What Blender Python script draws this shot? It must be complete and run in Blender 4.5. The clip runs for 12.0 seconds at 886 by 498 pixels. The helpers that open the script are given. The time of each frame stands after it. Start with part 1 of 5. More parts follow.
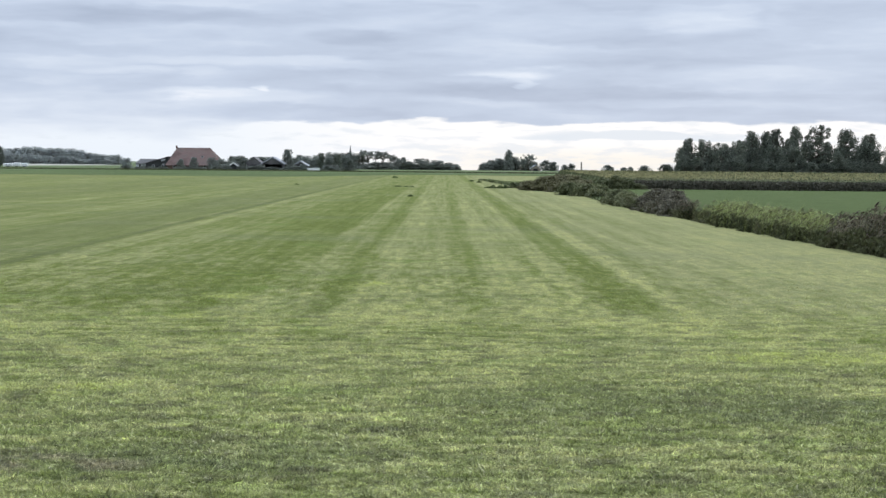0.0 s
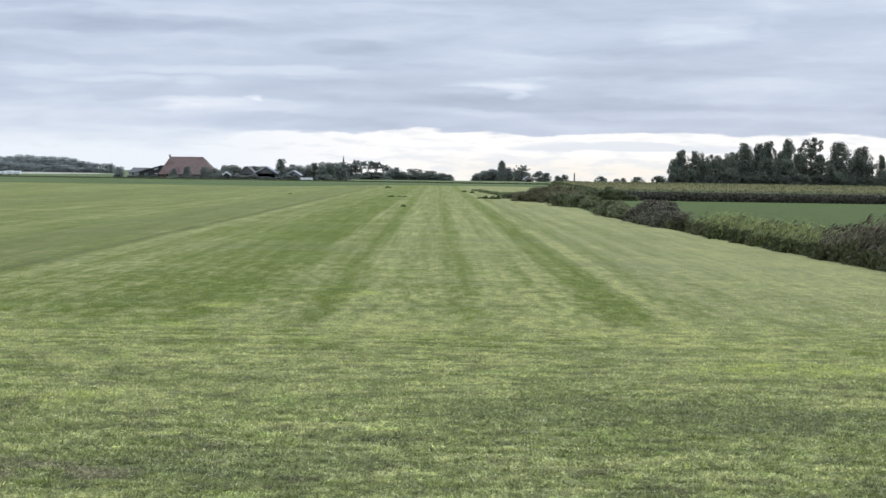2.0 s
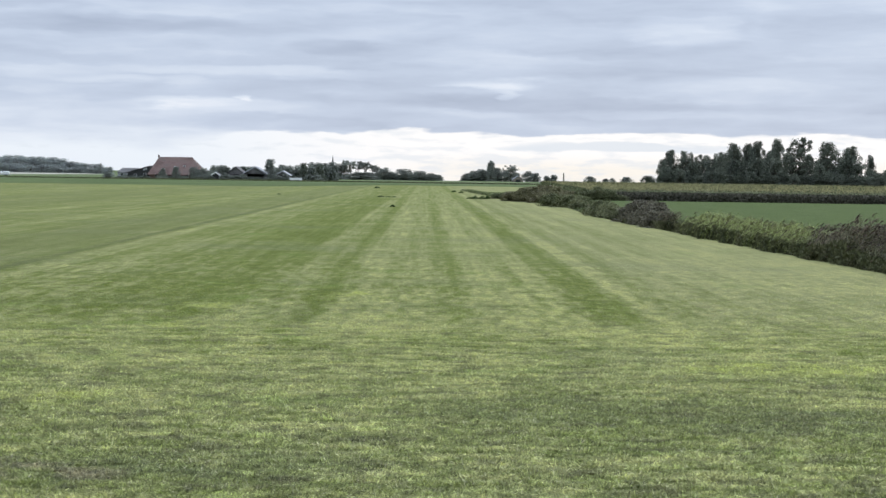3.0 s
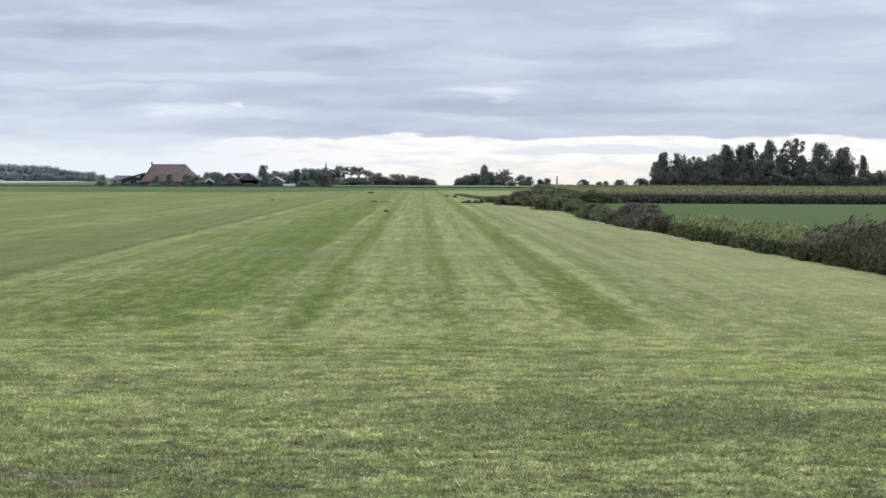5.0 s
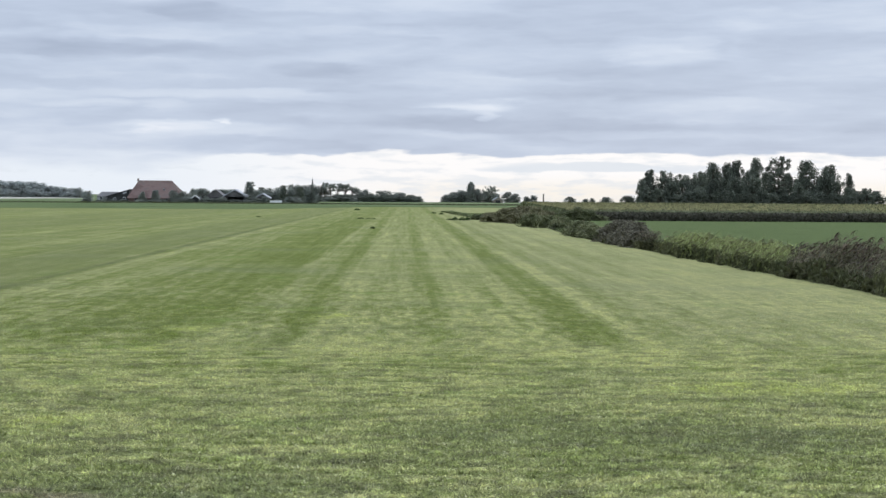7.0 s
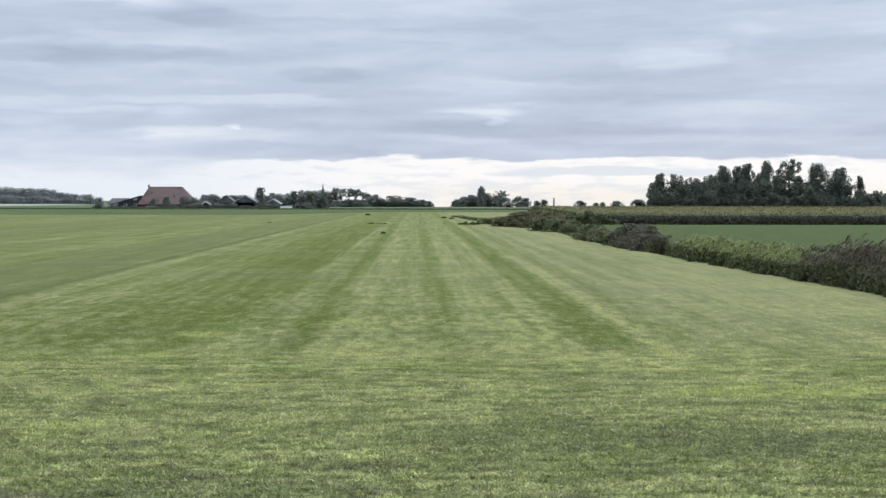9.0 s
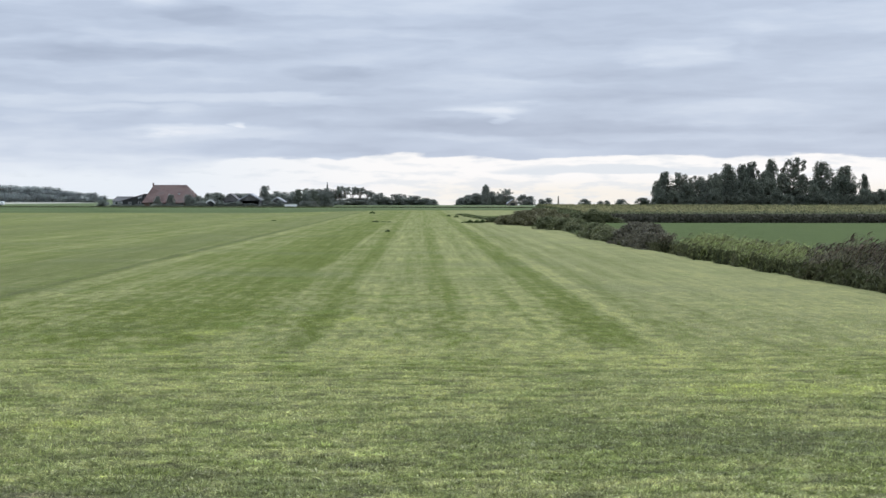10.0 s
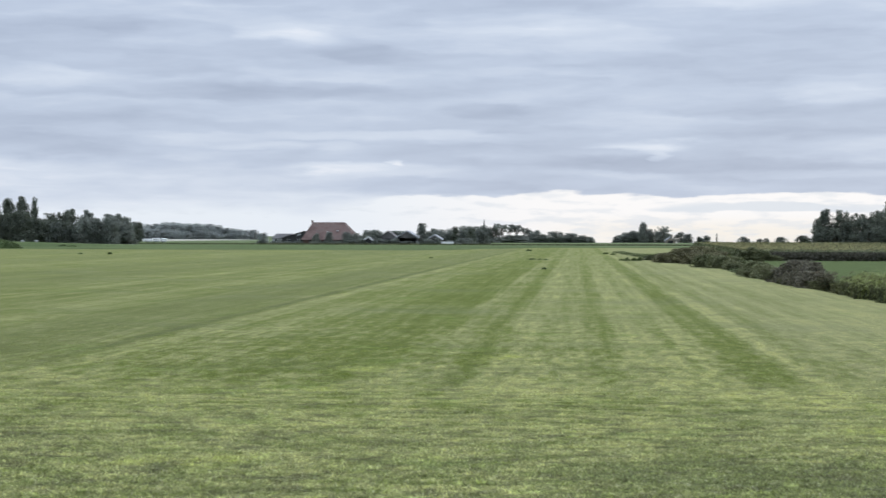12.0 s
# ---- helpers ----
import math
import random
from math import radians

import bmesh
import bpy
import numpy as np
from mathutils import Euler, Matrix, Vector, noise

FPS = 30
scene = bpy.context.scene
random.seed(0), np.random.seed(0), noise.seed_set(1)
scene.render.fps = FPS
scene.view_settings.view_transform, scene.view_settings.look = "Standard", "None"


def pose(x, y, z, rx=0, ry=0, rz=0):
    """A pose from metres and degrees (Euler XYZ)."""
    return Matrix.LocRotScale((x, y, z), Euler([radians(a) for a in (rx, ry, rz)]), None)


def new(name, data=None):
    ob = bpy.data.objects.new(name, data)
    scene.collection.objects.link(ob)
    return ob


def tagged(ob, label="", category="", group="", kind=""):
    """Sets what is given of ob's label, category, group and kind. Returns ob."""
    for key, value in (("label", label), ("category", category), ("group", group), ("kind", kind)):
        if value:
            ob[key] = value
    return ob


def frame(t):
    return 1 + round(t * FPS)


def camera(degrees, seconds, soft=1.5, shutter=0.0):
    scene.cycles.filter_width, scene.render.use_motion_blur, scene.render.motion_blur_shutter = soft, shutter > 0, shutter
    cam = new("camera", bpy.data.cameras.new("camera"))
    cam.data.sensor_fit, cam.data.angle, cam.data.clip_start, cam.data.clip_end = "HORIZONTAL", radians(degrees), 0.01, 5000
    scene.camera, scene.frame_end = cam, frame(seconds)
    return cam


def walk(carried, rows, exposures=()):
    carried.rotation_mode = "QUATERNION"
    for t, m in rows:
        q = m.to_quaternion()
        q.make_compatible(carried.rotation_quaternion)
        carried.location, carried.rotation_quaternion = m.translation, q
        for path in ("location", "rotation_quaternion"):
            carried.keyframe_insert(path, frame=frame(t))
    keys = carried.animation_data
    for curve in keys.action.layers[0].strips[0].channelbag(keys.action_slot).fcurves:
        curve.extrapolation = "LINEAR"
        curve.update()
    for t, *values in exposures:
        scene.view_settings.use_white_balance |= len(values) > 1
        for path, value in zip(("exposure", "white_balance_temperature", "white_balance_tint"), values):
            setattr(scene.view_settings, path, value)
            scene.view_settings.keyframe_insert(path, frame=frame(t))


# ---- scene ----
# ================= camera: a hand-held camera on a low dyke, panning left at the end
EYE = 4.0
cam = camera(27.0, 12.0, shutter=0.25)
PATH = [
    (0.0, 0.000, 0.000, 0.000, 0.000, -2.676, 0.550), 
    (0.5, -0.009, -0.013, -0.007, 0.024, -2.622, 0.595), 
    (1.0, 0.002, 0.008, -0.004, 0.016, -2.543, 0.664), 
    (1.5, -0.005, -0.023, -0.007, -0.081, -2.445, 0.794), 
    (2.0, 0.005, -0.000, -0.010, -0.224, -2.352, 0.857), 
    (2.5, 0.014, -0.018, -0.004, -0.389, -2.317, 0.859), 
    (3.0, 0.002, -0.004, -0.010, -0.556, -2.342, 0.828), 
    (5.0, 0.007, -0.002, -0.003, -0.738, -2.203, 0.260), 
    (5.5, 0.018, -0.002, -0.009, -0.736, -2.049, 0.220), 
    (6.0, 0.024, -0.008, -0.007, -0.848, -1.925, 0.253), 
    (6.5, 0.030, 0.011, -0.008, -0.993, -1.804, 0.312), 
    (7.0, 0.026, -0.008, -0.008, -1.156, -1.673, 0.387), 
    (9.0, 0.022, -0.001, -0.011, -0.824, -1.529, 0.087), 
    (9.5, 0.014, 0.018, -0.012, -0.728, -1.610, 0.079), 
    (10.0, -0.004, 0.012, -0.013, -0.689, -1.584, 0.084), 
    (10.5, -0.013, 0.019, -0.022, -0.663, -1.368, 0.130), 
    (11.0, -0.018, 0.023, -0.014, -0.207, -1.003, 0.114), 
    (11.5, 0.000, -0.002, 0.005, 1.367, -0.622, 0.108), 
    (12.0, 0.021, -0.089, 0.001, 4.176, -0.432, 0.163), 
]
walk(cam, [(t, pose(x, y, EYE + z, 90 + pitch, 0, yaw) @ pose(0, 0, 0, 0, 0, roll)) for t, x, y, z, yaw, pitch, roll in PATH],
     exposures=[(0.0, 0.18), (3.0, 0.15), (7.0, 0.11), (10.5, 0.09), (12.0, 0.08)])

# ================= node helpers


class Graph:
    """A node tree with short calls: sockets or numbers go in, an output socket comes out."""

    def __init__(self, tree):
        self.tree = tree
        tree.nodes.clear()

    def node(self, kind):
        return self.tree.nodes.new(kind)

    def feed(self, socket, value):
        if isinstance(value, bpy.types.NodeSocket):
            self.tree.links.new(value, socket)
        elif isinstance(value, (tuple, list)) and len(value) == 3 and socket.type == "RGBA":
            socket.default_value = (*value, 1)
        else:
            socket.default_value = value

    def math(self, op, a, b=0.0, c=0.0, clamp=False):
        n = self.node("ShaderNodeMath")
        n.operation, n.use_clamp = op, clamp
        for s, v in zip(n.inputs, (a, b, c)):
            self.feed(s, v)
        return n.outputs[0]

    def add(self, a, b):
        return self.math("ADD", a, b)

    def mul(self, a, b):
        return self.math("MULTIPLY", a, b)

    def sub(self, a, b):
        return self.math("SUBTRACT", a, b)

    def span(self, v, lo, hi, to_lo=0.0, to_hi=1.0, smooth=True):
        n = self.node("ShaderNodeMapRange")
        n.interpolation_type = "SMOOTHSTEP" if smooth else "LINEAR"
        for s, x in zip(n.inputs, (v, lo, hi, to_lo, to_hi)):
            self.feed(s, x)
        return n.outputs[0]

    def mix(self, f, a, b, blend="MIX"):
        n = self.node("ShaderNodeMix")
        n.data_type, n.blend_type = "RGBA", blend
        self.feed(n.inputs[0], f)
        self.feed(n.inputs[6], a)
        self.feed(n.inputs[7], b)
        return n.outputs[2]

    def noise(self, vec, scale, detail=3.0, rough=0.55, warp=0.0):
        n = self.node("ShaderNodeTexNoise")
        self.feed(n.inputs["Vector"], vec)
        self.feed(n.inputs["Scale"], scale)
        self.feed(n.inputs["Detail"], detail)
        self.feed(n.inputs["Roughness"], rough)
        self.feed(n.inputs["Distortion"], warp)
        return n.outputs[0]

    def stretch(self, vec, x, y, z):
        n = self.node("ShaderNodeVectorMath")
        n.operation = "MULTIPLY"
        self.feed(n.inputs[0], vec)
        n.inputs[1].default_value = (x, y, z)
        return n.outputs[0]

    def xyz(self, x, y, z):
        n = self.node("ShaderNodeCombineXYZ")
        for s, v in zip(n.inputs, (x, y, z)):
            self.feed(s, v)
        return n.outputs[0]

    def ramp(self, f, stops, smooth="LINEAR"):
        n = self.node("ShaderNodeValToRGB")
        n.color_ramp.interpolation = smooth
        el = n.color_ramp.elements
        while len(el) < len(stops):
            el.new(0.5)
        for e, (p, c) in zip(el, stops):
            e.position = p
            e.color = (c, c, c, 1) if isinstance(c, (int, float)) else (*c, 1)
        self.feed(n.inputs[0], f)
        return n.outputs[0]


# ================= sky and sun: a broken overcast, brighter low over the horizon and towards the zenith
SUN_HEIGHT, SUN_TURN = 38.0, -25.0

world = bpy.data.worlds.new("overcast_sky")
scene.world = world
world.use_nodes = True
g = Graph(world.node_tree)
way = g.node("ShaderNodeTexCoord").outputs["Generated"]
sep = g.node("ShaderNodeSeparateXYZ")
g.feed(sep.inputs[0], way)
az = g.mul(g.math("ARCTAN2", sep.outputs[0], sep.outputs[1]), 57.2958)
el = g.mul(g.math("ARCSINE", sep.outputs[2]), 57.2958)
# cloud decks, drawn out into streaks low over the horizon
billow = g.noise(g.xyz(g.mul(az, 0.30), g.mul(el, 1.15), 3.0), 1.0, 4.0, 0.5)
wob = g.sub(billow, 0.5)
drift = g.sub(g.noise(g.xyz(g.mul(az, 0.5), g.mul(el, 2.6), 9.0), 1.0, 4.0, 0.5), 0.5)
azw = g.add(az, g.add(g.mul(wob, 3.6), g.mul(drift, 2.0)))
elw = g.add(el, g.add(g.mul(wob, 0.42), g.mul(drift, 0.42)))
n1 = g.noise(g.xyz(g.mul(azw, 0.11), g.mul(elw, 0.80), 0.0), 1.0, 3.0, 0.45)
n2 = g.noise(g.xyz(g.mul(azw, 0.24), g.mul(elw, 1.9), 7.3), 1.0, 4.0, 0.48)
n3 = g.noise(g.xyz(g.mul(az, 0.75), g.mul(el, 3.6), 2.1), 1.0, 4.0, 0.55)
cloud = g.add(g.add(g.mul(g.sub(n1, 0.5), 0.62), g.mul(g.sub(n2, 0.5), 0.62)), g.mul(g.sub(n3, 0.5), 0.17))
# dark and bright banks of cloud: azimuth, height, half-width, half-height, strength


def banks(cloud, rows):
    for a0, e0, wa, we, k in rows:
        da = g.math("DIVIDE", g.sub(azw, a0), wa)
        de = g.math("DIVIDE", g.sub(elw, e0), we)
        r = g.add(g.mul(da, da), g.mul(de, de))
        cloud = g.add(cloud, g.mul(g.span(r, 2.4, 0.0), 0.7 * k))
    return cloud


cloud = banks(cloud, [
    (-11.7, 4.29, 2.46, 0.28, -0.16), (-2.6, 3.78, 2.6, 0.25, -0.12), (3.7, 2.19, 4.56, 0.21, -0.26), (6.8, 2.01, 1.58, 0.14, -0.1), (-2.6, 1.52, 4.56, 0.25, -0.12), (12.2, 4.68, 1.40, 0.49, -0.16), (-12.5, 2.41, 2.98, 0.35, -0.06), (9.4, 3.25, 3.51, 0.28, -0.06), (-4.3, 3.03, 2.98, 0.16, 0.2), (-9.5, 2.72, 1.05, 0.12, 0.15), (-7.6, 2.75, 0.74, 0.11, 0.12), (2.0, 2.73, 1.23, 0.16, 0.28), (2.5, 2.44, 0.45, 0.11, 0.34), (10.1, 2.65, 2.46, 0.32, 0.16),
])
cloud = banks(cloud, [
    (7.8, 4.53, 1.23, 0.39, 0.24), (-6.6, 2.0, 2.4, 0.22, 0.22), (-9.7, 1.81, 3.16, 0.21, 0.12), (8.9, 1.92, 3.86, 0.14, 0.14), (5.8, 4.70, 1.23, 0.18, -0.1), (-16.4, 6.30, 2.63, 0.28, -0.24), (-10.2, 4.41, 6.14, 0.26, -0.2), (-2.7, 3.88, 1.40, 0.16, -0.2), (7.0, 5.54, 2.28, 0.21, -0.16), (-10.0, 6.78, 2.28, 0.16, -0.12), (-6.5, 5.60, 1.05, 0.16, -0.16),
])
cloud = banks(cloud, [
    (-8.8, 6.10, 1.23, 0.32, 0.34), (-16.2, 4.78, 1.40, 0.32, 0.22), (-1.6, 6.53, 2.28, 0.35, 0.3), (0.6, 5.00, 2.28, 0.18, 0.18), (-7.4, 3.08, 3.86, 0.12, 0.12), (-7.6, 2.06, 1.23, 0.14, 0.28), (-5.9, 2.19, 0.18, 0.09, 0.35), (1.9, 2.71, 1.05, 0.11, 0.2), (-13.5, 3.45, 4.56, 0.21, -0.1), (-14.3, 1.98, 5.26, 0.46, 0.14), (3.9, 6.87, 2.11, 0.44, 0.1),
])
cloud = g.add(cloud, g.mul(g.span(el, 2.6, 1.1), g.span(az, -1.0, -7.0, 0.04, 0.20)))
cloud = g.add(cloud, g.span(el, 4.6, 6.6, 0.0, 0.06))
tone = g.span(cloud, -0.43, 0.52, 0.0, 1.0, False)
grey = g.ramp(tone, [(0.0, (0.322, 0.382, 0.505)), (0.25, (0.403, 0.470, 0.606)), (0.5, (0.496, 0.572, 0.714)), (0.75, (0.622, 0.692, 0.812)), (1.0, (0.84, 0.865, 0.93))])
# the clear-edged bright gap under the decks
gap = g.sub(g.add(g.add(1.27, g.mul(az, 0.010)), g.add(g.mul(wob, 0.8), g.mul(drift, 0.35))), el)
gap = g.sub(gap, g.mul(g.span(az, -4.5, -8.0), 0.15))
low = g.span(gap, g.span(az, -5.0, -9.0, -0.03, -0.35), g.span(az, -5.0, -9.0, 0.06, 0.5))
pale = g.mix(g.span(az, -9.0, 0.0), (0.76, 0.82, 0.90), (0.91, 0.905, 0.92))
pale = g.mix(g.mul(g.span(el, 0.75, 0.1), g.span(az, -3.0, 3.0)), pale, (0.875, 0.84, 0.79))
veil = g.math("ADD", g.span(g.add(n3, g.mul(cloud, 0.6)), 0.34, 0.56), 0.0)
da = g.math("DIVIDE", g.sub(azw, 6.2), 3.6)
de = g.math("DIVIDE", g.sub(elw, 0.86), 0.17)
lens = g.span(g.add(g.mul(da, da), g.mul(de, de)), 1.3, 0.5)
veil = g.mul(veil, g.sub(1.0, g.mul(lens, 0.8)))
pale = g.mix(g.add(0.45, g.mul(veil, 0.55)), (0.655, 0.715, 0.795), pale)
pale = g.mix(g.mul(lens, 0.55), pale, (0.62, 0.69, 0.78))
seen = g.mix(low, grey, pale)
# the overcast grows brighter towards the zenith
lift = g.span(el, 9.0, 75.0, 1.0, 3.5)
seen = g.mix(1.0, seen, g.xyz(lift, lift, lift), "MULTIPLY")
nishita = g.node("ShaderNodeTexSky")
nishita.sky_type, nishita.sun_disc = "NISHITA", False
nishita.sun_elevation, nishita.sun_rotation = radians(SUN_HEIGHT), radians(-SUN_TURN)
clear = g.mix(1.0, nishita.outputs[0], (0.10, 0.10, 0.10), "MULTIPLY")
total = g.mix(0.95, clear, seen)
back = g.node("ShaderNodeBackground")
g.feed(back.inputs[0], total)
back.inputs[1].default_value = 1.0
g.feed(g.node("ShaderNodeOutputWorld").inputs[0], back.outputs[0])

sun = new("sun", bpy.data.lights.new("sun", "SUN"))
sun.data.energy, sun.data.angle, sun.data.color = 1.1, radians(25), (1.0, 0.95, 0.88)
sun.matrix_world = pose(0, 0, 200, 90 - SUN_HEIGHT, 0, 180 + SUN_TURN)

# ================= materials


def material(name):
    m = bpy.data.materials.new(name)
    m.use_nodes = True
    return m, Graph(m.node_tree)


def finish(gr, color, rough=0.8, bump=None, height=0.02, metal=0.0, spec=0.3, through_light=0.0):
    """Principled surface to the output; through_light adds the light that leaves let through."""
    p = gr.node("ShaderNodeBsdfPrincipled")
    gr.feed(p.inputs["Base Color"], color)
    gr.feed(p.inputs["Roughness"], rough)
    gr.feed(p.inputs["Metallic"], metal)
    gr.feed(p.inputs["Specular IOR Level"], spec)
    if bump is not None:
        b = gr.node("ShaderNodeBump")
        b.inputs["Distance"].default_value = height
        gr.feed(b.inputs["Height"], bump)
        gr.tree.links.new(b.outputs[0], p.inputs["Normal"])
    surface = p.outputs[0]
    if through_light:
        tr = gr.node("ShaderNodeBsdfTranslucent")
        gr.feed(tr.inputs[0], color)
        mx = gr.node("ShaderNodeMixShader")
        mx.inputs[0].default_value = through_light
        gr.tree.links.new(surface, mx.inputs[1])
        gr.tree.links.new(tr.outputs[0], mx.inputs[2])
        surface = mx.outputs[0]
    gr.tree.links.new(surface, gr.node("ShaderNodeOutputMaterial").inputs[0])


def scale_color(gr, color, k):
    return gr.mix(1.0, color, gr.xyz(k, k, k), "MULTIPLY")


def plain(name, color, rough=0.7, grain=8.0, vary=0.25, metal=0.0, spec=0.3, blend=None):
    """A painted, tiled or weathered surface with grain and stains."""
    m, gr = material(name)
    where = gr.node("ShaderNodeNewGeometry").outputs["Position"]
    fine = gr.noise(where, grain, 5.0)
    big = gr.noise(where, grain * 0.07, 3.0)
    k = gr.add(gr.span(fine, 0.25, 0.75, 1 - vary * 0.6, 1 + vary * 0.6), gr.span(big, 0.3, 0.7, -vary, vary))
    c = scale_color(gr, color, k)
    if blend:
        c = gr.mix(gr.span(big, 0.45, 0.7), c, blend)
    finish(gr, c, rough, fine, 0.01, metal, spec)
    return m


def leafy(name, color, other, vary=0.5, rough=0.65, light=0.25, spec=0.1):
    """Leaves: each one a little different, with lighter and darker stretches."""
    m, gr = material(name)
    geo = gr.node("ShaderNodeNewGeometry")
    own = gr.node("ShaderNodeObjectInfo").outputs["Random"]
    each = geo.outputs["Random Per Island"]
    big = gr.noise(geo.outputs["Position"], 0.35, 3.0)
    f = gr.math("ADD", gr.mul(gr.span(big, 0.3, 0.7), 0.5), gr.mul(own, 0.5))
    c = gr.mix(f, color, other)
    c = scale_color(gr, c, gr.add(gr.span(each, 0, 1, 1 - vary, 1 + vary, False), gr.mul(gr.sub(own, 0.5), 0.3)))
    finish(gr, c, rough, None, 0.02, 0.0, spec, light)
    return m


# -- the ground: mown meadow with swaths, headland, young crop and rough pasture
DITCH_X, DITCH_LEAN = 21.85, -0.031   # near bank of the ditch: x = DITCH_X + DITCH_LEAN * y, and 4 m farther out about y = 280


def grass_color(gr, where, each=None):
    sp = gr.node("ShaderNodeSeparateXYZ")
    gr.feed(sp.inputs[0], where)
    x, y = sp.outputs[0], sp.outputs[1]
    patch = gr.noise(where, 0.55, 4.0, 0.6)
    patch2 = gr.noise(where, 0.13, 3.0, 0.6)
    speck = gr.noise(where, 9.0, 3.0, 0.7)
    # swaths left by the mower, running away from the camera
    xs = gr.add(x, gr.add(gr.mul(gr.sub(gr.noise(where, 0.25, 3.0), 0.5), 0.5), gr.mul(gr.sub(gr.noise(where, 1.4, 3.0, 0.6), 0.5), 1.1)))
    u = gr.math("DIVIDE", gr.add(xs, 40.0), 70.0)
    stops = [(-16.5, 0.3), (-16.1, 0.66), (-15.3, 0.66), (-14.6, 0.44), (-12.0, 0.46), (-10.8, 0.24), (-8.0, 0.1), (-5.7, 0.12),
             (-5.2, 0.6), (-4.2, 0.56), (-3.7, 0.16), (-3.0, 0.18), (-2.6, 0.72), (-1.7, 0.8), (-0.8, 0.6), (0.1, 0.68), (0.6, 0.36), (1.3, 0.4), (1.7, 0.82), (3.2, 0.66), (4.2, 0.8), (4.9, 0.22), (6.1, 0.22), (6.5, 0.92), (7.1, 0.84), (7.4, 0.34), (8.3, 0.36), (8.7, 0.84), (9.6, 0.5), (10.4, 0.88), (11.6, 0.5), (12.6, 0.84)]
    swath = gr.ramp(u, [((p + 40) / 70, v) for p, v in stops])
    # broader bands on the far side of the drain line
    wide_u = gr.math("DIVIDE", gr.add(xs, 116.5), 100.0)
    outer = [(-110, 0.4), (-96, 0.5), (-88, 0.34), (-78, 0.34), (-72, 0.58), (-62, 0.46), (-56, 0.24), (-50, 0.4), (-48.5, 0.24), (-45, 0.28), (-41, 0.36), (-36, 0.54), (-34.5, 0.36), (-30, 0.42), (-28.5, 0.58), (-25.4, 0.44), (-22.5, 0.2), (-19.0, 0.24), (-17.3, 0.36), (-16.9, 0.2), (-16.5, 0.1)]
    broad = gr.ramp(wide_u, [((p + 116.5) / 100, v) for p, v in outer])
    swath = gr.mix(gr.span(xs, -16.52, -16.48), broad, swath)
    faint = gr.span(y, 130.0, 420.0, 0.78, 0.42)
    swath = gr.add(gr.mul(gr.sub(swath, 0.48), faint), 0.48)
    # the headland, mown crosswise
    yn = gr.add(y, gr.mul(gr.sub(patch2, 0.5), 5.0))
    head_u = gr.math("DIVIDE", gr.sub(yn, 18.0), 34.0)
    headland = gr.ramp(head_u, [(0.0, 0.45), (0.06, 0.5), (0.12, 0.35), (0.2, 0.55), (0.28, 0.38), (0.36, 0.5), (0.43, 0.72), (0.52, 0.52), (0.62, 0.68), (0.72, 0.5), (0.85, 0.74), (1.0, 0.76)])
    f = gr.mix(gr.span(yn, 43.0, 54.0), headland, swath)
    away = gr.span(yn, 43.0, 54.0)
    along = gr.add(gr.mul(gr.noise(gr.stretch(where, 2.2, 0.045, 0.0), 1.0, 5.0, 0.65), 0.6), gr.mul(gr.noise(gr.stretch(where, 0.8, 0.02, 4.0), 1.0, 3.0, 0.6), 0.4))
    across = gr.noise(gr.stretch(where, 0.45, 1.1, 0.0), 1.0, 3.0, 0.6)
    streak = gr.mix(away, across, along)
    f = gr.math("ADD", f, gr.mul(gr.span(streak, 0.28, 0.72, -0.36, 0.36, False), gr.span(y, 45.0, 90.0, 1.0, 1.35)))
    f = gr.math("ADD", f, gr.mul(gr.span(patch, 0.25, 0.75, -0.24, 0.24, False), gr.span(y, 46.0, 100.0, 1.0, 0.4)))
    f = gr.math("ADD", f, gr.span(patch2, 0.3, 0.7, -0.12, 0.12))
    wisp = gr.noise(gr.stretch(where, 3.0, 3.8, 0.0), 1.0, 3.0, 0.7)
    f = gr.math("ADD", f, gr.mul(gr.span(wisp, 0.25, 0.75, -0.40, 0.40, False), gr.span(y, 28.0, 70.0, 1.0, 0.05)))
    # ragged flecks: tussock relief's light and self-shadow painted into the grass tone
    fleck = gr.mix(away, gr.noise(gr.stretch(where, 0.62, 1.30, 0.0), 1.0, 5.0, 0.66), gr.noise(gr.stretch(where, 1.0, 0.20, 0.0), 1.0, 2.5, 0.6))
    f = gr.math("ADD", f, gr.mul(gr.span(fleck, 0.34, 0.66, -0.40, 0.40, False), gr.span(yn, 40.0, 62.0, 1.0, 0.2)))
    clump = gr.mix(away, gr.noise(gr.stretch(where, 2.0, 2.6, 8.0), 1.0, 3.0, 0.6), gr.noise(gr.stretch(where, 2.6, 0.55, 8.0), 1.0, 2.0, 0.6))
    f = gr.math("ADD", f, gr.mul(gr.span(clump, 0.36, 0.64, -0.34, 0.34, False), gr.span(y, 46.0, 110.0, 1.0, 0.3)))
    # marks in the headland: x, y, half-width, half-depth, strength
    fresh, dark_marks = 0.0, 0.0
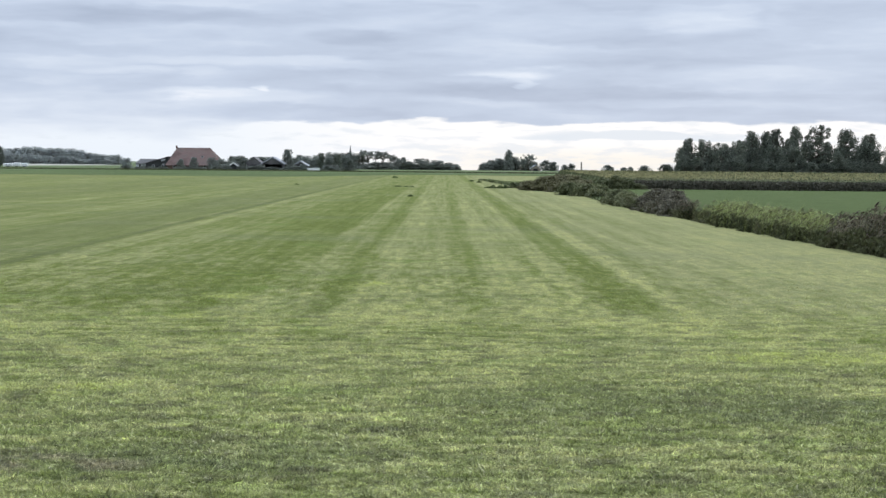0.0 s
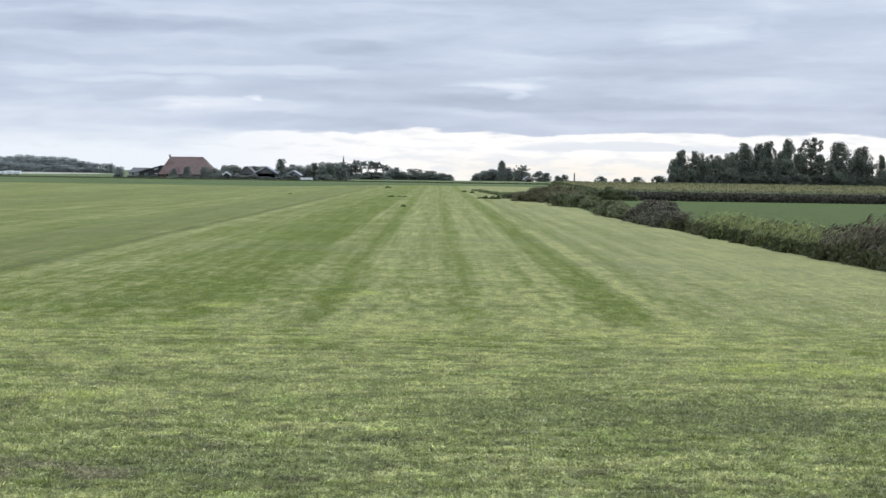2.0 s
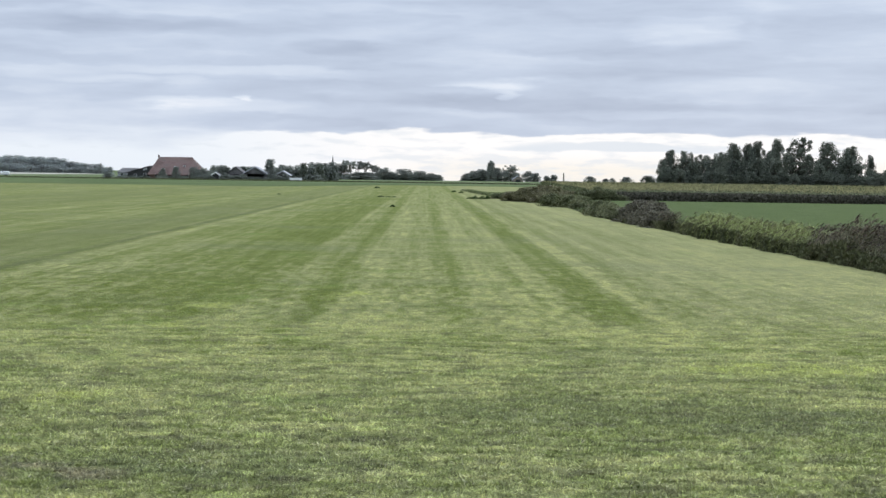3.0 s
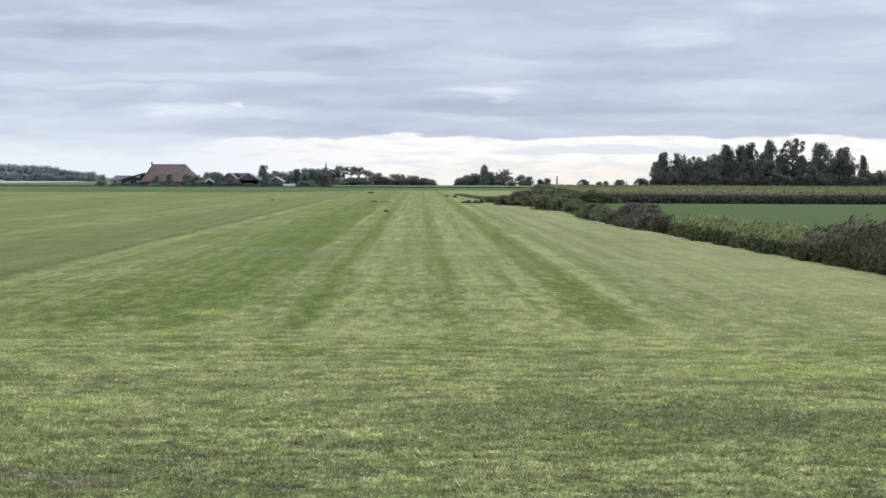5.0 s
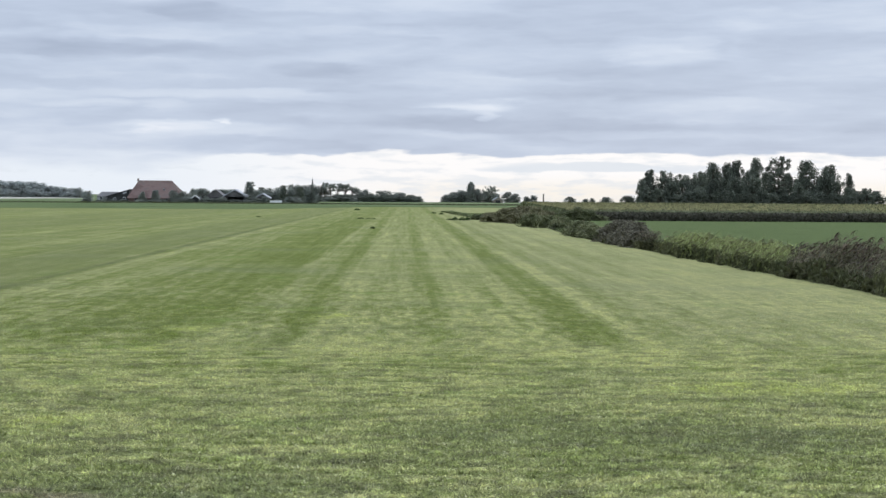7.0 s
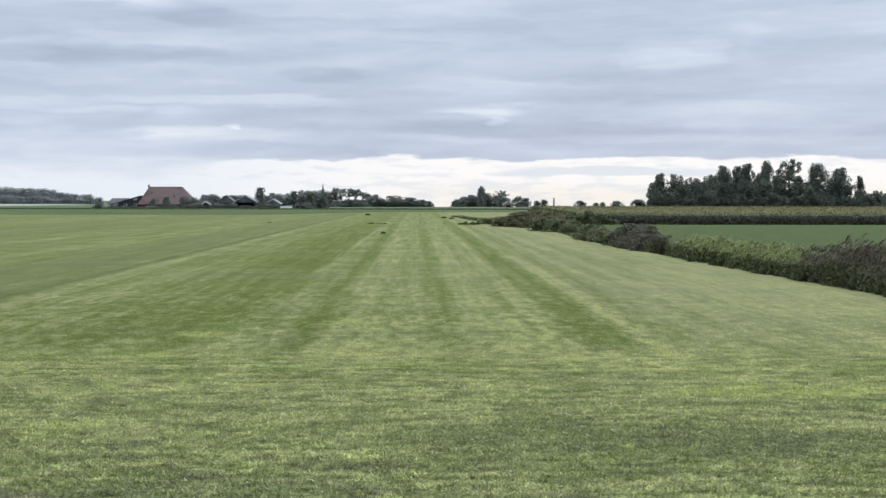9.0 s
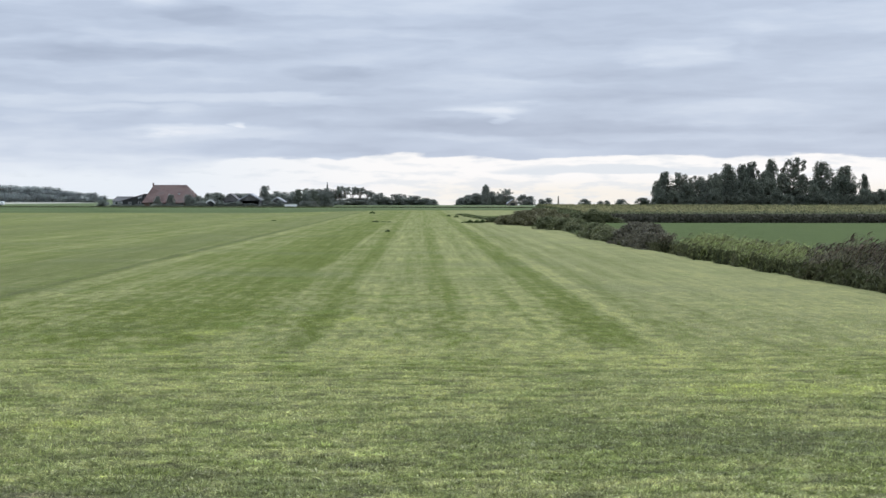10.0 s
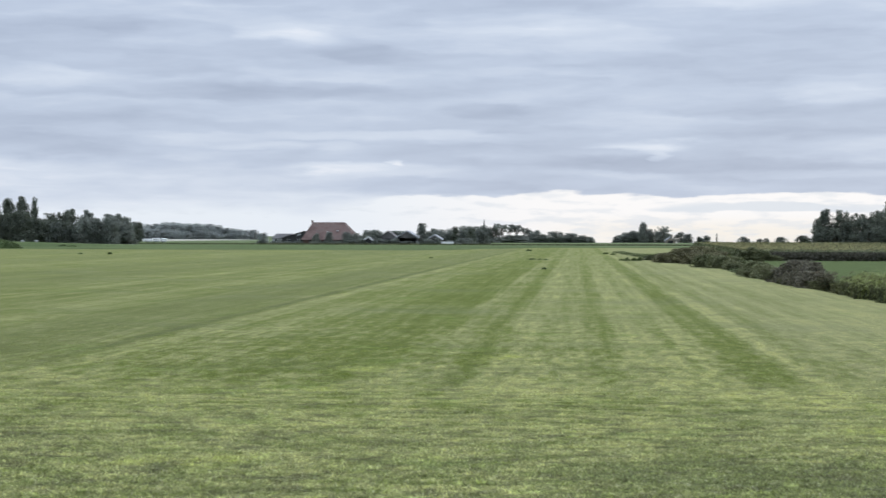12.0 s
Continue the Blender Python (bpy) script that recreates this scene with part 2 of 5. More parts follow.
    for x0, y0, rx, ry, k in ((3.9, 30.9, 4.1, 2.2, -0.68), (-3.1, 24.6, 2.8, 1.2, -0.6), (6.2, 29.4, 1.3, 1.8, -0.45), (7.6, 38.4, 2, 1.4, 0.6), (-6.6, 32, 1.1, 0.7, 0.5), (-2.3, 44.1, 1.2, 2.1, 0.3), (-6.5, 54.5, 0.8, 1.3, 0.55), (-6.4, 47.8, 0.5, 1.1, 0.5), (-2.4, 60.5, 0.4, 1.4, 0.5), (2, 34.2, 0.8, 0.9, -0.3), (4.5, 46.6, 1, 1.4, 0.4), (-6.2, 38.7, 1.9, 0.9, 0.25), (-9.9, 46.7, 0.6, 1, -0.35), (-1, 46.6, 0.9, 1.3, 0.3), (4.6, 33.5, 0.6, 0.4, -0.35), (1.3, 38.1, 1.4, 1.8, 0.2), (-4.5, 23.7, 1, 0.6, -0.5)):
        da = gr.math("DIVIDE", gr.sub(gr.add(x, gr.mul(gr.sub(patch, 0.5), 4.0)), x0), rx)
        de = gr.math("DIVIDE", gr.sub(gr.add(y, gr.add(gr.mul(gr.sub(wisp, 0.5), 2.4), gr.mul(gr.sub(patch, 0.5), 2.0))), y0), ry)
        spot = gr.span(gr.add(gr.mul(da, da), gr.mul(de, de)), 2.0, 0.0)
        f = gr.math("ADD", f, gr.mul(spot, 0.75 * k))
        if k >= 0.5:
            fresh = gr.math("ADD", fresh, spot)
        if k <= -0.45:
            dark_marks = gr.math("ADD", dark_marks, spot)
    f = gr.math("ADD", f, gr.mul(gr.span(speck, 0.25, 0.75, -0.3, 0.3), gr.span(y, 26.0, 60.0, 1.0, 0.15)), clamp=True)
    mown = gr.ramp(f, [(0.0, (0.112, 0.138, 0.030)), (0.3, (0.156, 0.180, 0.050)), (0.55, (0.206, 0.222, 0.083)), (0.8, (0.260, 0.268, 0.108)), (1.0, (0.322, 0.326, 0.122))])
    mown = gr.mix(gr.math("MULTIPLY", fresh, gr.span(clump, 0.36, 0.6, 0.15, 0.75), clamp=True), mown, (0.275, 0.315, 0.068))
    mown = gr.mix(gr.math("MULTIPLY", dark_marks, gr.span(fleck, 0.6, 0.4, 0.15, 0.8), clamp=True), mown, (0.108, 0.124, 0.050))
    # fresh green and dry straw patches
    mown = gr.mix(gr.mul(gr.span(gr.noise(where, 0.21, 4.0, 0.65), 0.56, 0.72), 0.55), mown, (0.145, 0.205, 0.045))
    mown = gr.mix(gr.mul(gr.span(gr.noise(where, 1.3, 4.0, 0.65), 0.6, 0.75), 0.5), mown, (0.25, 0.24, 0.13))
    mown = gr.mix(gr.mul(gr.span(gr.noise(where, 0.07, 3.0, 0.6), 0.5, 0.7), 0.35), mown, (0.165, 0.178, 0.092))
    mown = gr.mix(gr.mul(gr.span(yn, 46.0, 34.0), 0.25), mown, (0.180, 0.182, 0.094))
    # matted streaks of dull litter and lush tussocks, lying crosswise in the headland
    near = gr.span(y, 34.0, 70.0, 1.0, 0.22)
    matted = gr.noise(gr.stretch(where, 0.75, 1.15, 0.0), 1.0, 5.0, 0.68)
    mown = gr.mix(gr.mul(gr.mul(gr.span(matted, 0.52, 0.62), 0.8), near), mown, (0.102, 0.104, 0.048))
    lush = gr.noise(gr.stretch(where, 0.95, 1.1, 5.0), 1.0, 5.0, 0.68)
    mown = gr.mix(gr.mul(gr.mul(gr.span(lush, 0.55, 0.68), 0.7), near), mown, (0.290, 0.325, 0.115))
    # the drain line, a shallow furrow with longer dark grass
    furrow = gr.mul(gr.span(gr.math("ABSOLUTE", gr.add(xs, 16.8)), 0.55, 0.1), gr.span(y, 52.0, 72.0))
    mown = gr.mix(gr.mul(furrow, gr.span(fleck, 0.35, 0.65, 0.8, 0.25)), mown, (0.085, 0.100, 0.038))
    # shade in the hollows between tussocks, painted as darker grass
    pit_shade = gr.noise(gr.stretch(where, 1.2, 0.55, 3.0), 1.0, 4.0, 0.68)
    mown = gr.mix(gr.mul(gr.mul(gr.span(pit_shade, 0.57, 0.66), 0.42), gr.span(y, 50.0, 150.0, 1.0, 0.15)), mown, (0.078, 0.094, 0.034))
    # the left bands are duller, with the cut grass taken off
    dull = gr.mul(gr.mul(gr.span(xs, -15.5, -17.5), gr.span(broad, 0.55, 0.2)), away)
    mown = gr.mix(gr.mul(dull, 0.4), mown, (0.165, 0.172, 0.080))
    # a worn patch of straw and bare earth
    da = gr.math("DIVIDE", gr.sub(gr.add(x, gr.mul(gr.sub(wisp, 0.5), 1.2)), -5.2), 1.5)
    de = gr.math("DIVIDE", gr.sub(gr.add(y, gr.mul(gr.sub(speck, 0.5), 2.0)), 24.0), 1.0)
    worn = gr.span(gr.add(gr.mul(da, da), gr.mul(de, de)), 1.3, 0.3)
    worn = gr.mul(worn, gr.span(matted, 0.42, 0.56))
    mown = gr.mix(gr.mul(worn, 0.8), mown, gr.mix(gr.span(wisp, 0.35, 0.65), (0.062, 0.060, 0.036), (0.25, 0.22, 0.13)))
    mown = gr.mix(gr.mul(gr.span(x, 5.5, 9.0), gr.mul(away, 0.28)), mown, (0.285, 0.275, 0.145))
    # land across the ditch and beyond the meadow
    bend = gr.mul(gr.span(y, 165.0, 270.0), gr.span(y, 330.0, 285.0, 0.0, 4.0))
    s = gr.sub(x, gr.add(gr.add(DITCH_X, gr.mul(y, DITCH_LEAN)), bend))
    crop = gr.mix(gr.span(gr.noise(where, 0.3, 4.0), 0.3, 0.7), (0.076, 0.105, 0.037), (0.096, 0.126, 0.046))
    rough = gr.mix(gr.span(gr.noise(gr.stretch(where, 0.02, 0.1, 0.1), 1.0, 4.0), 0.35, 0.65), (0.065, 0.095, 0.036), (0.125, 0.160, 0.066))
    far = gr.mix(gr.span(gr.noise(gr.stretch(where, 0.003, 0.02, 0.02), 1.0, 3.0), 0.45, 0.6), rough, (0.17, 0.20, 0.11))
    end = gr.add(480.0, gr.span(x, -45.0, -5.0, 0.0, 120.0))
    end = gr.add(end, gr.mul(gr.sub(gr.noise(where, 0.04, 3.0), 0.5), 14.0))
    c = gr.mix(gr.span(gr.sub(y, end), -2.0, 2.0), mown, rough)
    uncut = gr.mul(gr.span(gr.math("ABSOLUTE", gr.sub(gr.sub(y, end), 4.0)), 9.0, 4.0), gr.span(patch2, 0.35, 0.6, 0.25, 0.75))
    c = gr.mix(uncut, c, (0.068, 0.088, 0.036))
    c = gr.mix(gr.span(y, 660.0, 690.0), c, far)
    stubble = gr.mul(gr.mul(gr.span(x, -250.0, -270.0), gr.span(y, 1010.0, 1030.0)), gr.span(y, 1520.0, 1500.0))
    c = gr.mix(stubble, c, (0.42, 0.41, 0.33))
    inside = gr.mul(gr.span(s, 0.2, 1.0), gr.span(y, 312.0, 300.0))
    c = gr.mix(inside, c, crop)
    bank = gr.mul(gr.mul(gr.span(s, -0.5, 0.4), gr.span(s, 5.4, 4.6)), gr.span(y, 470.0, 430.0))
    c = gr.mix(gr.mul(bank, 0.85), c, gr.mix(speck, (0.11, 0.135, 0.045), (0.25, 0.25, 0.115)))
    if each is not None:
        fade = gr.span(y, 24.0, 52.0, 1.0, 0.12)
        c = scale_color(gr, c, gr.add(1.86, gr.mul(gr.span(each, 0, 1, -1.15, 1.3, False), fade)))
        c = gr.mix(gr.mul(gr.mul(gr.span(each, 0.90, 0.95), 0.75), fade), c, (0.55, 0.52, 0.34))
        c = scale_color(gr, c, gr.add(1.0, gr.mul(gr.span(gr.noise(gr.stretch(where, 4.2, 6.0, 0.0), 1.0, 4.0, 0.72), 0.3, 0.7, -0.6, 0.6), fade)))
    return c, patch, speck


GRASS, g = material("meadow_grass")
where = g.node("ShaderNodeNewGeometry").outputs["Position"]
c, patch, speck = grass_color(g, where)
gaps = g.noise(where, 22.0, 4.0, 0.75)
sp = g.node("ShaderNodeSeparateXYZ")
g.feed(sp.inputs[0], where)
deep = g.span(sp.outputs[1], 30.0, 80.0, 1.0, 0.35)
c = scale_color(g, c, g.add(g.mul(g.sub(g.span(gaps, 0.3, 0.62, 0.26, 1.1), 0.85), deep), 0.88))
tex = g.add(g.mul(g.noise(where, 14.0, 4.0, 0.7), 0.6), g.mul(patch, 1.5))
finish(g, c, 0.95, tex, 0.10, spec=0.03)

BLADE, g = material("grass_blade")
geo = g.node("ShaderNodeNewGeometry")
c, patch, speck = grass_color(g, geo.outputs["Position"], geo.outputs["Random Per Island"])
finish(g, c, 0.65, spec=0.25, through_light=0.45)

# haze painted into the tree leaf colours: slight in dark, strongest in the greyest
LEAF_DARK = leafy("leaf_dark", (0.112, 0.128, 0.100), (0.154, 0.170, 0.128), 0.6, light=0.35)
LEAF_HAZE_MID = leafy("leaf_haze_mid", (0.175, 0.196, 0.168), (0.230, 0.248, 0.210), light=0.45)
LEAF_HAZE_FAR = leafy("leaf_haze_far", (0.310, 0.340, 0.325), (0.370, 0.395, 0.370), light=0.5)
LEAF_WEED = leafy("leaf_weed", (0.125, 0.160, 0.062), (0.180, 0.205, 0.088), 0.5)
LEAF_TURF = leafy("leaf_turf", (0.055, 0.085, 0.030), (0.085, 0.115, 0.042), 0.3)
LEAF_HEDGE = leafy("leaf_hedge", (0.118, 0.138, 0.066), (0.170, 0.176, 0.092))
LEAF_BRAMBLE = leafy("leaf_bramble", (0.158, 0.142, 0.082), (0.176, 0.176, 0.094), 0.55)
LEAF_DULL = leafy("leaf_dull", (0.112, 0.104, 0.074), (0.150, 0.140, 0.100), 0.7)
SKIRT_SHADE = leafy("skirt_shade", (0.062, 0.064, 0.046), (0.086, 0.082, 0.060), 0.6)
REED_GREEN = leafy("reed_leaf_green", (0.186, 0.226, 0.072), (0.256, 0.284, 0.104), 0.55)
REED_DULL = leafy("reed_leaf_dull", (0.066, 0.076, 0.038), (0.152, 0.136, 0.082), 0.95)
REED_STEM = leafy("reed_stem", (0.15, 0.15, 0.07), (0.22, 0.20, 0.10), 0.3)
PLUME = leafy("reed_plume", (0.074, 0.055, 0.040), (0.140, 0.108, 0.074), 0.85)
REED_SHADE_LITTER = leafy("reed_shade_litter", (0.058, 0.068, 0.030), (0.098, 0.098, 0.048), 0.45, light=0.15)
PLUME_GREEN = leafy("reed_plume_young", (0.10, 0.085, 0.05), (0.14, 0.13, 0.07), 0.4)
MAIZE_LEAF = leafy("maize_leaf", (0.100, 0.116, 0.056), (0.140, 0.150, 0.074), 0.5)
MAIZE_TASSEL = leafy("maize_tassel", (0.270, 0.256, 0.118), (0.330, 0.296, 0.150), 0.3)
BARK = plain("bark", (0.10, 0.085, 0.065), 0.9, 6.0, 0.4)
ROOF_RED = plain("red_roof_tiles", (0.120, 0.077, 0.065), 0.9, 3.0, 0.35, blend=(0.104, 0.077, 0.066))
ROOF_GREY = plain("grey_corrugated_roof", (0.33, 0.34, 0.36), 0.7, 2.0, 0.2)
ROOF_DARK = plain("dark_slate_roof", (0.100, 0.097, 0.094), 0.8, 3.0, 0.25)
BRICK = plain("brick_wall", (0.14, 0.09, 0.075), 0.85, 5.0, 0.25)
WHITE = plain("white_paint", (0.78, 0.78, 0.76), 0.5, 2.0, 0.06)
PALE = plain("pale_cladding", (0.34, 0.35, 0.36), 0.6, 2.0, 0.15)
DARK_WOOD = plain("tarred_boards", (0.035, 0.035, 0.033), 0.8, 5.0, 0.3)
BOARDS = plain("weathered_boards", (0.115, 0.11, 0.105), 0.85, 4.0, 0.4)
FILM = plain("bale_film", (0.42, 0.43, 0.41), 0.4, 3.0, 0.2)
TIMBER = plain("grey_timber", (0.22, 0.19, 0.15), 0.85, 6.0, 0.3)
STEEL = plain("galvanised_steel", (0.45, 0.46, 0.47), 0.45, 4.0, 0.15, metal=0.7)
TYRE = plain("tyre_rubber", (0.025, 0.025, 0.025), 0.9, 10.0, 0.2)
STONE = plain("tower_brick", (0.16, 0.13, 0.11), 0.9, 2.0, 0.2)
GLASS, g = material("window_glass")
finish(g, (0.03, 0.035, 0.04), 0.08, spec=0.6)

# ================= mesh helpers


def mesh_from(name, verts, faces, mats, slot=None, smooth=False):
    """A mesh from arrays; faces is an array of rows of equal length, or a list of such arrays."""
    me = bpy.data.meshes.new(name)
    groups = [np.asarray(f, dtype=np.int32) for f in (faces if isinstance(faces, list) else [faces])]
    groups = [f for f in groups if len(f)]
    verts = np.asarray(verts, dtype=np.float32)
    me.vertices.add(len(verts))
    me.vertices.foreach_set("co", verts.ravel())
    loops = np.concatenate([f.ravel() for f in groups])
    counts = np.concatenate([np.full(len(f), f.shape[1], dtype=np.int32) for f in groups])
    me.loops.add(len(loops))
    me.loops.foreach_set("vertex_index", loops)
    me.polygons.add(len(counts))
    me.polygons.foreach_set("loop_start", np.concatenate([[0], np.cumsum(counts)[:-1]]).astype(np.int32))
    me.polygons.foreach_set("loop_total", counts)
    for m in mats if isinstance(mats, (list, tuple)) else [mats]:
        me.materials.append(m)
    if slot is not None:
        me.polygons.foreach_set("material_index", np.asarray(slot, dtype=np.int32))
    if smooth:
        me.polygons.foreach_set("use_smooth", np.ones(len(counts), dtype=bool))
    me.update(calc_edges=True)
    return me


def part(name, bm, mat, parent, label=""):
    """Links a bmesh, or a ready mesh, as one object under a thing or a part."""
    if isinstance(bm, bpy.types.Mesh):
        me = bm
    else:
        me = bpy.data.meshes.new(name)
        bm.normal_update()
        bm.to_mesh(me)
        bm.free()
        me.materials.append(mat)
    ob = new(name, me)
    ob.parent = parent
    if label:
        tagged(ob, label)
    return ob


def box(bm, x0, x1, y0, y1, z0, z1, bevel=0.0):
    made = bmesh.ops.create_cube(bm, size=1.0, matrix=Matrix.Translation(((x0 + x1) / 2, (y0 + y1) / 2, (z0 + z1) / 2)) @ Matrix.Diagonal((x1 - x0, y1 - y0, z1 - z0, 1)))
    if bevel:
        edges = list({e for v in made["verts"] for e in v.link_edges})
        bmesh.ops.bevel(bm, geom=edges, offset=bevel, segments=2, affect="EDGES", profile=0.5)
    return bm


def slab(bm, corners, thick):
    """A plate over three or four corners, with its thickness below them."""
    top = [bm.verts.new(p) for p in corners]
    low = [bm.verts.new((p[0], p[1], p[2] - thick)) for p in corners]
    bm.faces.new(top)
    bm.faces.new(low[::-1])
    for i in range(len(corners)):
        j = (i + 1) % len(corners)
        bm.faces.new((top[j], top[i], low[i], low[j]))
    return bm


def tube(points, radii, sides=6):
    """Arrays of a tapered tube along points."""
    points = np.asarray(points, float)
    verts, faces = [], []
    for i, (p, r) in enumerate(zip(points, radii)):
        d = points[min(i + 1, len(points) - 1)] - points[max(i - 1, 0)]
        d /= np.linalg.norm(d) + 1e-9
        a = np.cross(d, (0.31, 0.95, 0.02))
        a /= np.linalg.norm(a) + 1e-9
        b = np.cross(d, a)
        for k in range(sides):
            t = 2 * math.pi * k / sides
            verts.append(p + r * (math.cos(t) * a + math.sin(t) * b))
    for i in range(len(points) - 1):
        for k in range(sides):
            q = (k + 1) % sides
            faces.append((i * sides + k, i * sides + q, (i + 1) * sides + q, (i + 1) * sides + k))
    return np.array(verts), np.array(faces)


def joined(pieces):
    verts, faces, n = [], [], 0
    for v, f in pieces:
        verts.append(v)
        faces.append(f + n)
        n += len(v)
    return np.concatenate(verts), np.concatenate(faces)


def leaf_quads(centres, sizes, rng, upright=0.0):
    """One small bent leaf spray (a rhomb) at each centre."""
    n = len(centres)
    a = rng.normal(size=(n, 3))
    a /= np.linalg.norm(a, axis=1, keepdims=True)
    b = rng.normal(size=(n, 3)) + np.array([0, 0, upright])
    b -= a * (a * b).sum(1, keepdims=True)
    b /= np.linalg.norm(b, axis=1, keepdims=True) + 1e-9
    s = np.asarray(sizes)[:, None]
    v = np.stack([centres - b * s, centres + a * s * 0.55, centres + b * s, centres - a * s * 0.55], 1).reshape(-1, 3)
    return v, np.arange(4 * n).reshape(-1, 4)


def thing(name, x, y, z, label, category, group="", kind="", turn=0.0):
    e = new(name)
    e.empty_display_size = 0.3
    e.matrix_basis = pose(x, y, z, 0, 0, turn)
    return tagged(e, label, category, group, kind)


# ================= the ground, one sheet with the ditch and a low bank in it


def ditch_near(y):
    def ease(v, lo, hi):
        k = np.clip((v - lo) / (hi - lo), 0, 1)
        return k * k * (3 - 2 * k)
    return DITCH_X + DITCH_LEAN * y + 4.0 * ease(y, 165.0, 270.0) * (1 - ease(y, 285.0, 330.0))


def ground_height(x, y):
    s = x - ditch_near(y)
    keep = float(np.clip((450 - y) / 40, 0, 1)) * float(np.clip((y + 120) / 40, 0, 1))
    d = 1.0 - min(1.0, abs(s - 2.6) / 2.4)
    z = -0.95 * min(1.0, d * 1.6) * keep
    # low dyke to the far left of the meadow
    if y > 540:
        z += 1.5 * math.exp(-(((y - 640) / 55) ** 2)) * float(np.clip((-165 - x) / 40, 0, 1))
    # beyond the farms the land sinks away
    if y > 1000:
        z -= 0.0044 * (y - 1000) * float(np.clip((x + 255) / 40, 0, 1)) * min(1.0, (y - 1000) / 150)
    # the dyke under the camera falls away in front of it
    z += 2.3 * math.exp(-((max(0.0, math.hypot(x * 0.15, y + 4)) / 9.0) ** 2))
    return z


def lay_ground():
    ss = [-4200, -2600, -1600, -1000, -700, -500, -400, -330, -280, -240, -215, -200, -185, -170, -150, -120, -90, -60, -40, -30, -22, -15, -10, -6, -3, -1.2, -0.4, 0.2, 0.7, 1.2, 2.0, 3.2, 4.0, 4.5, 5.0, 5.6, 7, 10, 15, 25, 40, 70, 120, 200, 350, 600, 1000, 1800, 3000, 4200]
    ys = list(np.r_[np.linspace(-900, -100, 5), np.linspace(-60, 60, 41), np.linspace(66, 130, 17), np.linspace(140, 460, 33), np.linspace(480, 800, 17), np.geomspace(850, 4900, 16)])
    verts = [(s + ditch_near(min(y, 500.0)), y, ground_height(s + ditch_near(min(y, 500.0)), y)) for y in ys for s in ss]
    n = len(ss)
    faces = [(j * n + i, j * n + i + 1, (j + 1) * n + i + 1, (j + 1) * n + i) for j in range(len(ys) - 1) for i in range(n - 1)]
    ob = new("ground", mesh_from("ground", verts, np.array(faces), GRASS, smooth=True))
    return tagged(ob, "mown green meadow with pale and dark mower swaths, flat polder land", "ground", kind="structure")


lay_ground()


def near_grass():
    """Short stubble of the mown meadow in ragged tussocks, thinning out with the distance."""
    rng = np.random.default_rng(4)
    tufts, each = 74000, 14
    cy = 1.0 / rng.uniform(1 / 105.0, 1 / 20.0, tufts)
    cx = rng.uniform(-0.335, 0.275, tufts) * cy
    # ragged tussocks and thin places, drawn out across the headland
    swell = np.zeros(tufts)
    for k in range(16):
        long = rng.uniform(0.5, 1.9)
        a = rng.normal(math.pi / 2, 0.55)
        swell += np.sin(2 * math.pi * (cx * math.cos(a) + cy * math.sin(a)) / (long * 0.55) + rng.uniform(0, 6.3)) * rng.uniform(0.5, 1.0)
    swell /= 2.4
    thick = (swell > -0.75) | (rng.random(tufts) < 0.35)
    cx, cy, swell = cx[thick], cy[thick], swell[thick]
    tufts = len(cx)
    grown = rng.uniform(0.6, 1.25, tufts) * np.clip(0.95 + 0.45 * swell, 0.35, 1.9)
    spread = 0.020 + 0.0011 * cy
    x = (cx[:, None] + rng.normal(size=(tufts, each)) * spread[:, None] * 1.5).ravel()
    y = (cy[:, None] + rng.normal(size=(tufts, each)) * spread[:, None]).ravel()
    grown = np.repeat(grown, each)
    keep = x < ditch_near(y) - 0.1
    x, y, grown = x[keep], y[keep], grown[keep]
    n = len(x)
    wide = (0.0026 + 0.00026 * y) * rng.uniform(0.45, 1.7, n) * np.clip((105 - y) / 60, 0, 1)
    high = rng.uniform(0.02, 0.075, n) * grown * np.clip((110 - y) / 80, 0.1, 1)
    turn = rng.uniform(0, 2 * math.pi, n)
    lean = rng.uniform(0.35, 1.45, n)
    # one in eight is a long clipping that lies on the others
    cut = rng.random(n) < np.where(y < 30, 0.17, 0.11)
    lean[cut] = rng.uniform(1.3, 1.5, cut.sum())
    high[cut] *= 2.0
    side = rng.uniform(0, 2 * math.pi, n)
    base = np.stack([x, y, np.where(cut, 0.025, -0.004)], 1)
    across = np.stack([np.cos(turn), np.sin(turn), np.zeros(n)], 1) * wide[:, None]
    tip = np.stack([np.cos(side) * np.sin(lean), np.sin(side) * np.sin(lean), np.cos(lean)], 1) * high[:, None]
    v = np.stack([base - across, base + across, base + tip], 1).reshape(-1, 3)
    v[:, 2] += 2.3 * np.exp(-((np.hypot(v[:, 0] * 0.15, v[:, 1] + 4) / 9.0) ** 2))
    ob = new("grass", mesh_from("grass", v, np.arange(3 * n).reshape(-1, 3), BLADE))
    tagged(ob, "short mown grass stubble with dry pale clippings", "grass", kind="stuff")


near_grass()

# ================= trees
PROTO = {}


